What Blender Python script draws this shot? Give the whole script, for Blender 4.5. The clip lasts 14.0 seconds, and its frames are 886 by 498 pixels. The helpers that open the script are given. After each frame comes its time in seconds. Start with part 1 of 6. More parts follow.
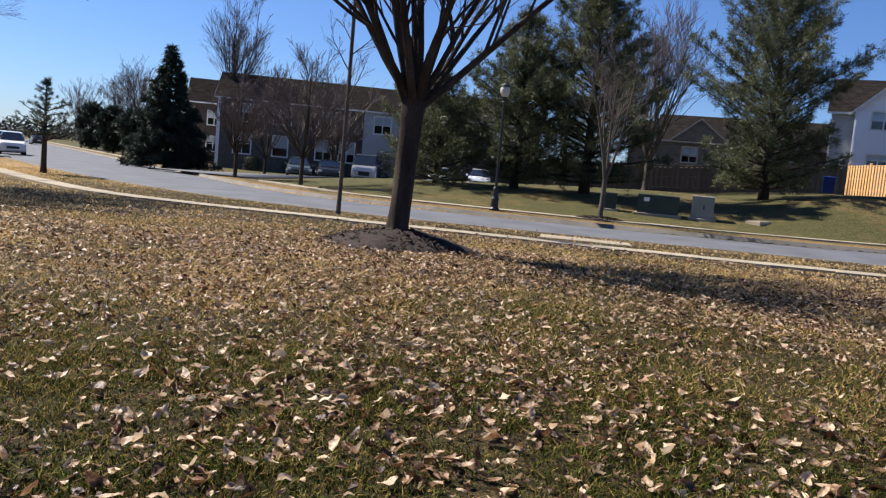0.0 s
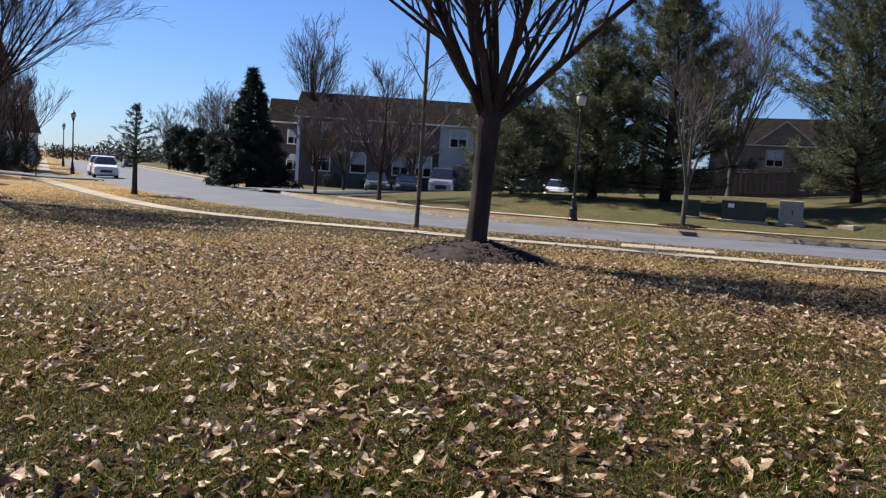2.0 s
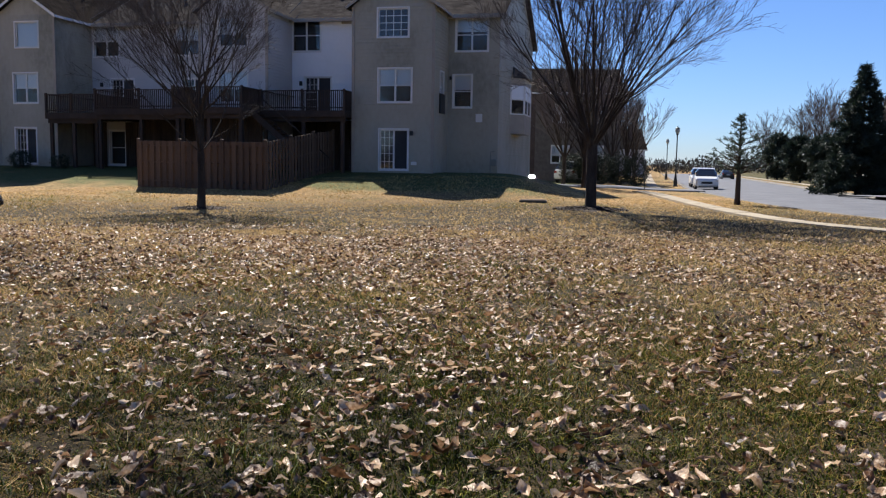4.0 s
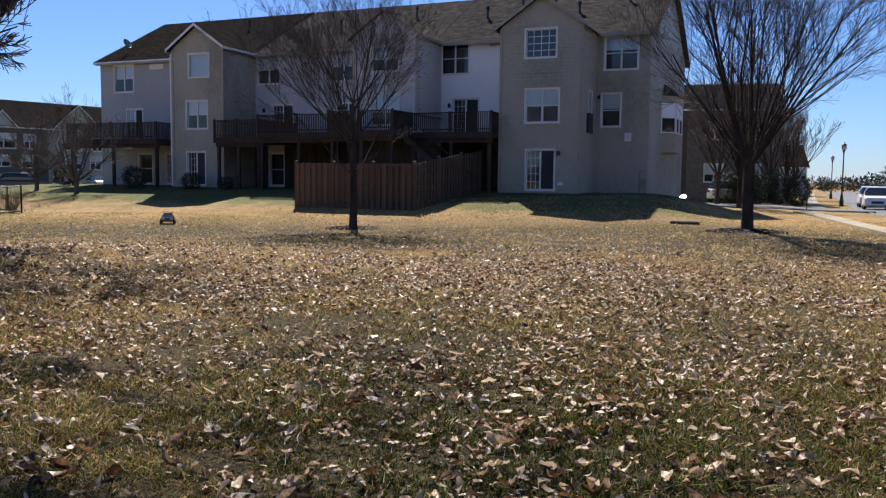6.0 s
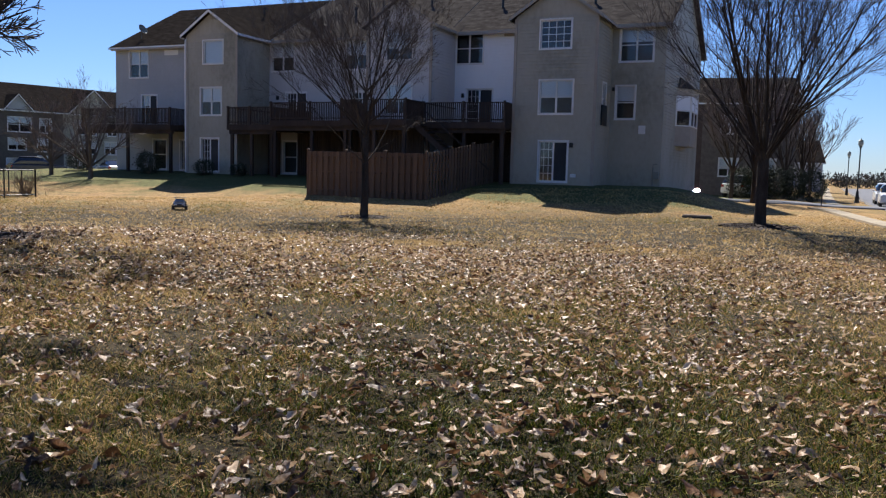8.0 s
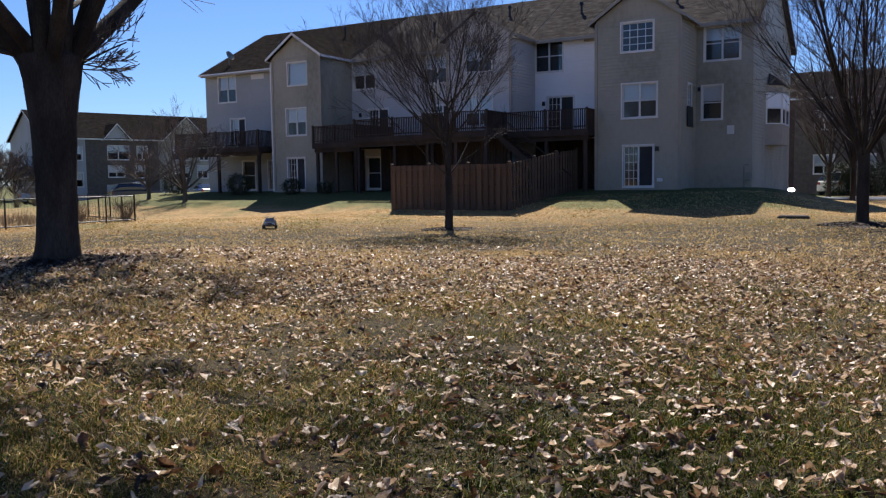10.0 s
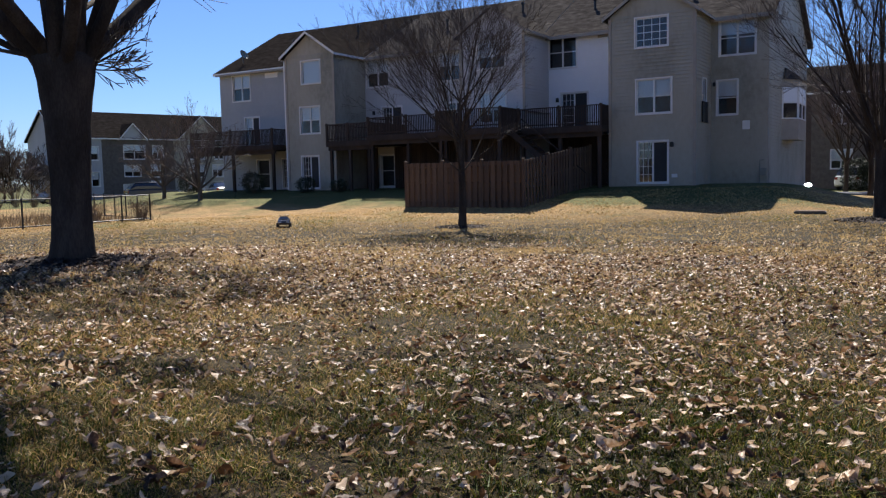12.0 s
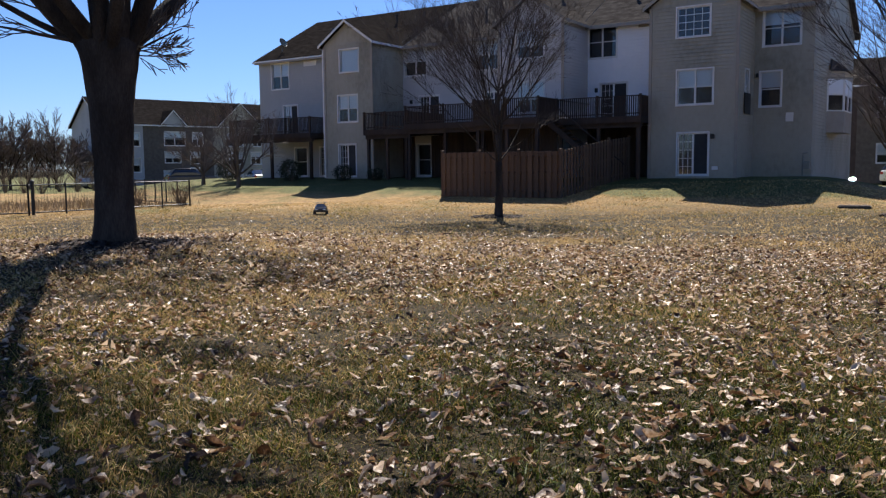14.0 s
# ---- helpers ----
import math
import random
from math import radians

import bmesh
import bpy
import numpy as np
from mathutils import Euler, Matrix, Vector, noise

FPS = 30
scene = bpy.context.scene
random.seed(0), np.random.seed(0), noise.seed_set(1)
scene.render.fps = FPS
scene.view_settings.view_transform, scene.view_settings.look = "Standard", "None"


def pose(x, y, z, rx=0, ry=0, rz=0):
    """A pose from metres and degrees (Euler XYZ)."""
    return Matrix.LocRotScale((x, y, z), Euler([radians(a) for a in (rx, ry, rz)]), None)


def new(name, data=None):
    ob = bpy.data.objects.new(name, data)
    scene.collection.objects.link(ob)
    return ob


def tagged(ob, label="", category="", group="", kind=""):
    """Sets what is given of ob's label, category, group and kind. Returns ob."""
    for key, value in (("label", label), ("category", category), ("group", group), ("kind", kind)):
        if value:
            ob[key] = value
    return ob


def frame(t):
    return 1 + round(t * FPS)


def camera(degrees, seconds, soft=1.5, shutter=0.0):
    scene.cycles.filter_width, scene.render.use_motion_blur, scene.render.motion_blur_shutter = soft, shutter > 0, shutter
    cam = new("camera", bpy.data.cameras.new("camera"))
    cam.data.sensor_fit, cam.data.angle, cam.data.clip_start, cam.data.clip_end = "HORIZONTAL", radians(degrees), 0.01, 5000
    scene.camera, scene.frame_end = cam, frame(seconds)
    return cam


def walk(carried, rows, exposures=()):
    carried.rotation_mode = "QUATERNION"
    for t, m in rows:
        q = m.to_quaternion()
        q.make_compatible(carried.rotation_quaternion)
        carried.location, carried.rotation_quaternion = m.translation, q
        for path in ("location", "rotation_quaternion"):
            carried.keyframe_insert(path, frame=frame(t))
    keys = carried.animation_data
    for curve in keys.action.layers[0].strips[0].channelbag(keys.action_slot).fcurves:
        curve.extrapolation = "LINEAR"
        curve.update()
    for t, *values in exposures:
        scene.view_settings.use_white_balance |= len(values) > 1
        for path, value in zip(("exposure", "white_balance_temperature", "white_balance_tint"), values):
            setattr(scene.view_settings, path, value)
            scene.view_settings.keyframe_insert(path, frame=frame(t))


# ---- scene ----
# ---------------------------------------------------------------- camera
cam = camera(56.27, 14.0, soft=1.25)
PATH = [
    # seconds, x, y, z, yaw, pitch, roll
    (0, 0.233, -0.183, 1.482, -31.457, -5.626, -5.130),
    (0.5, 0.285, -0.167, 1.494, -35.308, -4.683, -4.882),
    (1, 0.252, -0.177, 1.490, -33.562, -5.171, -4.356),
    (1.5, 0.255, -0.144, 1.495, -29.956, -5.287, -3.628),
    (2, 0.244, -0.127, 1.467, -26.189, -5.157, -3.524),
    (2.5, 0.173, -0.077, 1.463, -18.229, -5.369, -3.340),
    (3, -0.016, -0.027, 1.471, -8.965, -5.843, -2.685),
    (3.5, -0.021, -0.049, 1.479, 1.038, -6.373, -2.044),
    (3.8, -0.033, -0.027, 1.470, 8.688, -6.365, -1.500),
    (4, -0.042, -0.012, 1.454, 13.210, -6.026, -0.887),
    (4.2, -0.069, -0.002, 1.475, 16.595, -5.784, -0.769),
    (6.3, -0.079, -0.002, 1.531, 23.354, -4.889, -0.739),
    (6.5, -0.054, 0.006, 1.532, 23.260, -4.986, -1.105),
    (7, -0.020, 0.036, 1.535, 23.282, -5.389, -1.877),
    (7.5, -0.038, 0.042, 1.516, 23.715, -5.614, -1.798),
    (8, -0.031, 0.044, 1.519, 24.133, -5.547, -1.496),
    (8.5, -0.064, 0.036, 1.505, 25.416, -5.056, 0.581),
    (9, -0.088, 0.079, 1.529, 27.512, -4.668, 1.344),
    (9.2, -0.096, 0.080, 1.517, 28.158, -4.617, 1.135),
    (11.3, -0.106, 0.135, 1.517, 30.666, -5.036, 1.211),
    (11.5, -0.118, 0.146, 1.512, 30.525, -5.031, 1.214),
    (12, -0.079, 0.120, 1.523, 30.775, -4.986, 1.236),
    (12.5, -0.098, 0.121, 1.511, 31.335, -5.068, 1.030),
    (13, -0.120, 0.146, 1.513, 32.039, -5.186, 0.781),
    (13.5, -0.132, 0.143, 1.504, 33.029, -5.261, 0.686),
    (14, -0.110, 0.118, 1.497, 33.250, -5.635, 0.575),
]
walk(cam, [(t, pose(x, y, z, 90 + pitch, roll, yaw)) for t, x, y, z, yaw, pitch, roll in PATH],
     [(0.0, 0.75, 6200, 11), (14.0, 0.75, 6200, 11)])

# ---------------------------------------------------------------- light
SUN_TO = Vector((-0.51, 0.86, 0.0)).normalized()
SUN_EL = radians(46.5)
world = bpy.data.worlds.new("sky")
scene.world = world
world.use_nodes = True
wn = world.node_tree
sky = wn.nodes.new("ShaderNodeTexSky")
sky.sky_type, sky.sun_disc = "NISHITA", False
sky.sun_elevation, sky.sun_rotation = SUN_EL, math.atan2(SUN_TO.x, SUN_TO.y)
sky.air_density, sky.dust_density, sky.ozone_density = 1.0, 0.15, 4.0
tint = wn.nodes.new("ShaderNodeMix")
tint.data_type, tint.blend_type = "RGBA", "MULTIPLY"
tint.inputs[0].default_value, tint.inputs[7].default_value = 1.0, (0.75, 0.92, 1.29, 1)
wn.links.new(sky.outputs[0], tint.inputs[6])
wn.links.new(tint.outputs[2], wn.nodes["Background"].inputs[0])
wn.nodes["Background"].inputs[1].default_value = 0.056
sun = new("sun", bpy.data.lights.new("sun", "SUN"))
sun.data.energy, sun.data.angle, sun.data.color = 6.0, radians(0.53), (1.0, 0.93, 0.82)
sun_dir = SUN_TO * math.cos(SUN_EL) + Vector((0, 0, math.sin(SUN_EL)))
sun.matrix_world = Matrix.Translation((0, 0, 60)) @ sun_dir.to_track_quat("Z", "Y").to_matrix().to_4x4()

# ---------------------------------------------------------------- materials
def material(name, colours, rough=0.8, scale=5.0, fine=60.0, bump=0.15, metal=0.0, spread=0.0, island=False, stretch=(1, 1, 1), spec=0.4, thin=0.0):
    """A procedural surface: coarse and fine noise between the colours, relief, and a shift from piece to piece."""
    m = bpy.data.materials.new(name)
    m.use_nodes = True
    t, b = m.node_tree, m.node_tree.nodes["Principled BSDF"]
    add = t.nodes.new
    link = t.links.new
    co = add("ShaderNodeTexCoord")
    mp = add("ShaderNodeMapping")
    mp.inputs["Scale"].default_value = stretch
    link(co.outputs["Object"], mp.inputs[0])
    n1, n2 = add("ShaderNodeTexNoise"), add("ShaderNodeTexNoise")
    n1.inputs["Scale"].default_value, n1.inputs["Detail"].default_value = scale, 5
    n2.inputs["Scale"].default_value, n2.inputs["Detail"].default_value = fine, 3
    link(mp.outputs[0], n1.inputs[0])
    link(mp.outputs[0], n2.inputs[0])
    mix = add("ShaderNodeMath")
    mix.operation = "MULTIPLY_ADD"
    link(n2.outputs[0], mix.inputs[0])
    mix.inputs[1].default_value = 0.45
    link(n1.outputs[0], mix.inputs[2])
    last = mix
    if spread:
        rnd = add("ShaderNodeNewGeometry") if island else add("ShaderNodeObjectInfo")
        sh = add("ShaderNodeMath")
        sh.operation = "MULTIPLY_ADD"
        link(rnd.outputs["Random Per Island" if island else "Random"], sh.inputs[0])
        sh.inputs[1].default_value = spread
        link(mix.outputs[0], sh.inputs[2])
        off = add("ShaderNodeMath")
        off.operation = "SUBTRACT"
        link(sh.outputs[0], off.inputs[0])
        off.inputs[1].default_value = spread / 2
        last = off
    ramp = add("ShaderNodeValToRGB")
    el = ramp.color_ramp.elements
    k = len(colours)
    while len(el) < k:
        el.new(0.5)
    for i, c in enumerate(colours):
        el[i].position = 0.42 + 0.6 * (i / max(k - 1, 1)) - 0.0 if k > 1 else 0.5
        el[i].color = (*c, 1)
    link(last.outputs[0], ramp.inputs[0])
    link(ramp.outputs[0], b.inputs["Base Color"])
    b.inputs["Roughness"].default_value, b.inputs["Metallic"].default_value = rough, metal
    b.inputs["Specular IOR Level"].default_value = spec
    if bump:
        bp = add("ShaderNodeBump")
        bp.inputs["Strength"].default_value, bp.inputs["Distance"].default_value = bump, 0.02
        link(n2.outputs[0], bp.inputs["Height"])
        link(bp.outputs[0], b.inputs["Normal"])
    if thin:
        tr = add("ShaderNodeBsdfTranslucent")
        link(ramp.outputs[0], tr.inputs[0])
        mx = add("ShaderNodeMixShader")
        mx.inputs[0].default_value = thin
        link(b.outputs[0], mx.inputs[1])
        link(tr.outputs[0], mx.inputs[2])
        link(mx.outputs[0], t.nodes["Material Output"].inputs[0])
    return m


def siding(name, colours):
    """Vinyl siding, a little stained; its courses are modelled."""
    return material(name, colours, rough=0.6, scale=0.45, fine=5.0, bump=0.05, stretch=(1, 1, 0.6), spec=0.25)


def grass_material():
    """Blades from green to straw by the patch they stand in and their distance from the viewpoint, each a little
    different.
    """
    m = bpy.data.materials.new("grass_blades")
    m.use_nodes = True
    t, b = m.node_tree, m.node_tree.nodes["Principled BSDF"]
    add, link = t.nodes.new, t.links.new
    at, geo = add("ShaderNodeAttribute"), add("ShaderNodeNewGeometry")
    at.attribute_name = "straw"
    mix = add("ShaderNodeMath")
    mix.operation = "MULTIPLY_ADD"
    link(geo.outputs["Random Per Island"], mix.inputs[0])
    mix.inputs[1].default_value = 0.92
    link(at.outputs["Fac"], mix.inputs[2])
    r = add("ShaderNodeValToRGB")
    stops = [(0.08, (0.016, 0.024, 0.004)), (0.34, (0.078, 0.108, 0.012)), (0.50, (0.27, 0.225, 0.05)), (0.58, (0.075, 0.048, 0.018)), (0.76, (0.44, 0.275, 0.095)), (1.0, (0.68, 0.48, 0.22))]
    while len(r.color_ramp.elements) < len(stops):
        r.color_ramp.elements.new(0.5)
    for e, (p, c) in zip(r.color_ramp.elements, stops):
        e.position, e.color = p, (*c, 1)
    link(mix.outputs[0], r.inputs[0])
    link(r.outputs[0], b.inputs["Base Color"])
    b.inputs["Roughness"].default_value, b.inputs["Specular IOR Level"].default_value = 0.5, 0.06
    tr, mx = add("ShaderNodeBsdfTranslucent"), add("ShaderNodeMixShader")
    link(r.outputs[0], tr.inputs[0])
    mx.inputs[0].default_value = 0.28
    link(b.outputs[0], mx.inputs[1])
    link(tr.outputs[0], mx.inputs[2])
    link(mx.outputs[0], t.nodes["Material Output"].inputs[0])
    return m


def ground_material():
    """Winter lawn: straw and green patches, a darker soil tone mixed in near the viewpoint and past the road, drawn at
    three scales.
    """
    m = bpy.data.materials.new("winter_lawn")
    m.use_nodes = True
    t, b = m.node_tree, m.node_tree.nodes["Principled BSDF"]
    add, link = t.nodes.new, t.links.new
    geo = add("ShaderNodeNewGeometry")

    def noise_of(scale, detail=4, rough=0.6):
        n = add("ShaderNodeTexNoise")
        n.inputs["Scale"].default_value, n.inputs["Detail"].default_value, n.inputs["Roughness"].default_value = scale, detail, rough
        link(geo.outputs["Position"], n.inputs[0])
        return n.outputs[0]

    def ramp_of(value, stops):
        r = add("ShaderNodeValToRGB")
        while len(r.color_ramp.elements) < len(stops):
            r.color_ramp.elements.new(0.5)
        for e, (p, c) in zip(r.color_ramp.elements, stops):
            e.position, e.color = p, (*c, 1)
        link(value, r.inputs[0])
        return r.outputs[0]

    straw = ramp_of(noise_of(14.0, 8, 0.75), [(0.42, (0.035, 0.022, 0.010)), (0.51, (0.30, 0.185, 0.075)), (0.60, (0.48, 0.325, 0.15))])
    green = ramp_of(noise_of(16.0, 8, 0.75), [(0.42, (0.014, 0.017, 0.006)), (0.51, (0.095, 0.098, 0.030)), (0.60, (0.22, 0.205, 0.082))])
    mx = add("ShaderNodeMix")
    mx.data_type = "RGBA"
    at = add("ShaderNodeAttribute")
    at.attribute_name = "green"
    sm = add("ShaderNodeMath")
    sm.operation = "MULTIPLY_ADD"
    link(noise_of(0.5, 5, 0.65), sm.inputs[0])
    sm.inputs[1].default_value = 1.1
    link(at.outputs["Fac"], sm.inputs[2])
    link(ramp_of(sm.outputs[0], [(0.50, (0, 0, 0)), (0.80, (1, 1, 1))]), mx.inputs[0])
    link(straw, mx.inputs[6])
    link(green, mx.inputs[7])
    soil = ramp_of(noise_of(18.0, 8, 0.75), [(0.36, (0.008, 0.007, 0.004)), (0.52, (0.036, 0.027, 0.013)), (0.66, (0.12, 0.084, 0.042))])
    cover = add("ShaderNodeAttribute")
    cover.attribute_name = "lawn_share"
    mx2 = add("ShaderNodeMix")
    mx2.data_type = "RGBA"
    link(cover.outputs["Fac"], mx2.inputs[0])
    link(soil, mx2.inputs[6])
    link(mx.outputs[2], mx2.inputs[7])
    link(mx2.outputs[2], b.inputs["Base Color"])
    b.inputs["Roughness"].default_value, b.inputs["Specular IOR Level"].default_value = 0.95, 0.1
    bp = add("ShaderNodeBump")
    bp.inputs["Strength"].default_value, bp.inputs["Distance"].default_value = 0.45, 0.04
    link(noise_of(22.0, 6, 0.75), bp.inputs["Height"])
    link(bp.outputs[0], b.inputs["Normal"])
    return m


def glass_material():
    m = bpy.data.materials.new("window_glass")
    m.use_nodes = True
    t = m.node_tree
    t.nodes.remove(t.nodes["Principled BSDF"])
    tr, gl, mx, fr = (t.nodes.new(k) for k in ("ShaderNodeBsdfTransparent", "ShaderNodeBsdfGlossy", "ShaderNodeMixShader", "ShaderNodeFresnel"))
    tr.inputs[0].default_value = (0.86, 0.90, 0.92, 1)
    gl.inputs["Roughness"].default_value = 0.02
    fr.inputs[0].default_value = 1.85
    t.links.new(fr.outputs[0], mx.inputs[0])
    t.links.new(tr.outputs[0], mx.inputs[1])
    t.links.new(gl.outputs[0], mx.inputs[2])
    t.links.new(mx.outputs[0], t.nodes["Material Output"].inputs[0])
    return m


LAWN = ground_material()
GLASS = glass_material()
ASPHALT = material("asphalt", [(0.068, 0.070, 0.080), (0.100, 0.103, 0.115), (0.133, 0.136, 0.148)], 0.85, 0.6, 120, 0.3)
CONCRETE = material("concrete", [(0.20, 0.158, 0.104), (0.29, 0.24, 0.165), (0.36, 0.305, 0.22)], 0.9, 1.2, 70, 0.2, spread=0.12)
KERB = material("kerb_concrete", [(0.095, 0.083, 0.068), (0.19, 0.17, 0.142)], 0.9, 1.5, 60, 0.25, spread=0.1)
BARK = material("bark_grey", [(0.020, 0.015, 0.012), (0.052, 0.040, 0.031), (0.10, 0.079, 0.063)], 0.9, 3.0, 40, 0.8, stretch=(1, 1, 0.3), spec=0.1)
BARK_PALE = material("bark_pale", [(0.05, 0.04, 0.033), (0.10, 0.083, 0.068), (0.17, 0.145, 0.12)], 0.9, 3.0, 40, 0.6, stretch=(1, 1, 0.3), spec=0.1)
TWIG = material("twigs", [(0.058, 0.046, 0.038), (0.125, 0.10, 0.083)], 0.8, 2.0, 30, 0.0)
TWIG_RED = material("twigs_reddish", [(0.085, 0.063, 0.052), (0.17, 0.13, 0.11)], 0.8, 2.0, 30, 0.0)
PINE = material("pine_needles", [(0.030, 0.036, 0.014), (0.075, 0.085, 0.034), (0.17, 0.18, 0.085)], 0.55, 0.8, 20, 0.0, spread=0.5, island=True, thin=0.22)
SPRUCE = material("spruce_needles", [(0.012, 0.022, 0.014), (0.028, 0.043, 0.025)], 0.6, 0.8, 20, 0.0, spread=0.4, island=True, thin=0.15)
CEDAR = material("cedar_needles", [(0.03, 0.05, 0.035), (0.07, 0.095, 0.06)], 0.6, 0.8, 20, 0.0, spread=0.4, island=True, thin=0.15)
MULCH = material("bark_mulch", [(0.009, 0.006, 0.004), (0.024, 0.014, 0.010), (0.055, 0.032, 0.022)], 0.95, 9.0, 60, 1.0, spread=0.5, island=True)
LEAF = material("dry_leaves", [(0.045, 0.022, 0.010), (0.17, 0.085, 0.040), (0.40, 0.25, 0.14), (0.68, 0.505, 0.34)], 0.42, 9.0, 60, 0.4, spread=0.75, island=True, thin=0.30, spec=0.32)
LEAF_ONE = material("dry_leaf", [(0.045, 0.022, 0.010), (0.17, 0.085, 0.040), (0.40, 0.25, 0.14), (0.68, 0.505, 0.34)], 0.42, 9.0, 60, 0.4, spread=0.75, thin=0.30, spec=0.32)
GRASS = grass_material()
SIDING_BEIGE = siding("siding_beige", [(0.23, 0.22, 0.165), (0.38, 0.352, 0.275), (0.43, 0.40, 0.325)])
SIDING_GREY = siding("siding_grey", [(0.36, 0.365, 0.36), (0.45, 0.455, 0.45)])
SIDING_PALE = siding("siding_pale", [(0.48, 0.47, 0.46), (0.57, 0.56, 0.55)])
SIDING_WHITE = siding("siding_white", [(0.82, 0.83, 0.85), (0.89, 0.90, 0.92)])
STONE = material("stone_facing", [(0.085, 0.072, 0.058), (0.155, 0.135, 0.11)], 0.9, 3, 25, 0.4)
BRICK = material("brown_brick", [(0.055, 0.039, 0.032), (0.10, 0.07, 0.058)], 0.9, 2, 30, 0.4)
SHINGLE = material("roof_shingles", [(0.024, 0.021, 0.019), (0.056, 0.050, 0.045), (0.10, 0.09, 0.082)], 1.0, 2.0, 14, 0.6, stretch=(1, 1, 3), spec=0.0)
SHINGLE_DARK = material("dark_roof_shingles", [(0.010, 0.009, 0.008), (0.021, 0.018, 0.016), (0.036, 0.031, 0.028)], 1.0, 2.0, 14, 0.6, stretch=(1, 1, 3), spec=0.0)
TRIM = material("white_trim", [(0.70, 0.69, 0.66), (0.78, 0.77, 0.74)], 0.5, 2, 20, 0.05)
TRIM_DULL = material("beige_trim", [(0.30, 0.265, 0.215), (0.38, 0.335, 0.275)], 0.6, 2, 20, 0.05)
BLIND = material("window_blinds", [(0.82, 0.84, 0.86), (0.88, 0.89, 0.9)], 0.7, 1, 12, 0.0, spread=0.3)
# Near-black colour that carries the shade of unlit rooms.
ROOM_SHADE = material("painted_room_shade", [(0.03, 0.03, 0.032), (0.05, 0.05, 0.05)], 0.9, 1, 5, 0)
DECK_WOOD = material("weathered_deck_wood", [(0.026, 0.0175, 0.013), (0.048, 0.032, 0.023), (0.076, 0.051, 0.038)], 0.85, 2, 40, 0.3, spread=0.2, stretch=(1, 1, 0.2))
FENCE_WOOD = material("brown_fence_wood", [(0.055, 0.034, 0.022), (0.105, 0.066, 0.042), (0.155, 0.102, 0.067)], 0.85, 2, 30, 0.3, spread=0.25, stretch=(1, 1, 0.2))
FENCE_NEW = material("new_cedar_fence", [(0.42, 0.22, 0.075), (0.55, 0.31, 0.12), (0.64, 0.39, 0.17)], 0.75, 2, 30, 0.2, spread=0.25, stretch=(1, 1, 0.2))
FENCE_GREY = material("grey_fence_wood", [(0.09, 0.072, 0.058), (0.16, 0.13, 0.105)], 0.9, 2, 30, 0.3, spread=0.25, stretch=(1, 1, 0.2))
BLACK_METAL = material("black_metal", [(0.010, 0.011, 0.011), (0.02, 0.021, 0.021)], 0.45, 4, 40, 0.1)
GREEN_BOX = material("green_enamel", [(0.018, 0.030, 0.022), (0.03, 0.045, 0.033)], 0.5, 2, 30, 0.05)
GREY_BOX = material("grey_green_enamel", [(0.20, 0.205, 0.17), (0.27, 0.27, 0.23)], 0.6, 2, 30, 0.05)
PAPER = material("white_label", [(0.7, 0.7, 0.66), (0.8, 0.8, 0.76)], 0.6, 3, 30, 0)
LAMP_GLASS = material("frosted_lamp_glass", [(0.42, 0.40, 0.33), (0.52, 0.5, 0.42)], 0.3, 3, 30, 0)
RUBBER = material("rubber", [(0.012, 0.012, 0.012), (0.03, 0.03, 0.03)], 0.85, 8, 60, 0.2)
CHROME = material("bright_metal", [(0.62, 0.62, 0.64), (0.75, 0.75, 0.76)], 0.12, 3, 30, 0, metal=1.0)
DARK_GLASS = material("tinted_glass", [(0.010, 0.012, 0.015), (0.018, 0.02, 0.024)], 0.05, 2, 10, 0, spec=0.9)
LENS = material("headlight_lens", [(0.6, 0.6, 0.6), (0.75, 0.75, 0.75)], 0.1, 5, 30, 0, spec=0.8)
RED_LENS = material("tail_light", [(0.25, 0.01, 0.01), (0.35, 0.02, 0.02)], 0.15, 5, 30, 0, spec=0.8)
PAINT_WHITE = material("white_car_paint", [(0.70, 0.70, 0.70), (0.76, 0.76, 0.76)], 0.18, 1, 10, 0, spec=0.6)
PAINT_SILVER = material("silver_car_paint", [(0.36, 0.37, 0.38), (0.43, 0.44, 0.45)], 0.22, 1, 10, 0, metal=0.5, spec=0.6)
PAINT_DARK = material("dark_car_paint", [(0.018, 0.02, 0.024), (0.03, 0.032, 0.036)], 0.15, 1, 10, 0, spec=0.6)
PAINT_GREEN = material("dark_green_car_paint", [(0.05, 0.07, 0.065), (0.075, 0.095, 0.09)], 0.2, 1, 10, 0, spec=0.6)
BLUE_PLASTIC = material("blue_plastic", [(0.01, 0.025, 0.16), (0.015, 0.04, 0.22)], 0.5, 3, 30, 0.05)
HILL = material("wooded_distance", [(0.035, 0.034, 0.03), (0.06, 0.055, 0.048)], 1.0, 0.05, 0.6, 0.0)
BUSH = material("bush_leaves", [(0.016, 0.022, 0.010), (0.035, 0.045, 0.02)], 0.7, 1, 20, 0.0, spread=0.4, island=True)
SHRUB = material("bare_shrub_twigs", [(0.13, 0.095, 0.06), (0.24, 0.18, 0.12)], 0.8, 2.0, 30, 0.0)
DRYWEED = material("dry_weeds", [(0.22, 0.16, 0.09), (0.38, 0.29, 0.17)], 0.8, 2.0, 30, 0.0, spread=0.4, island=True)


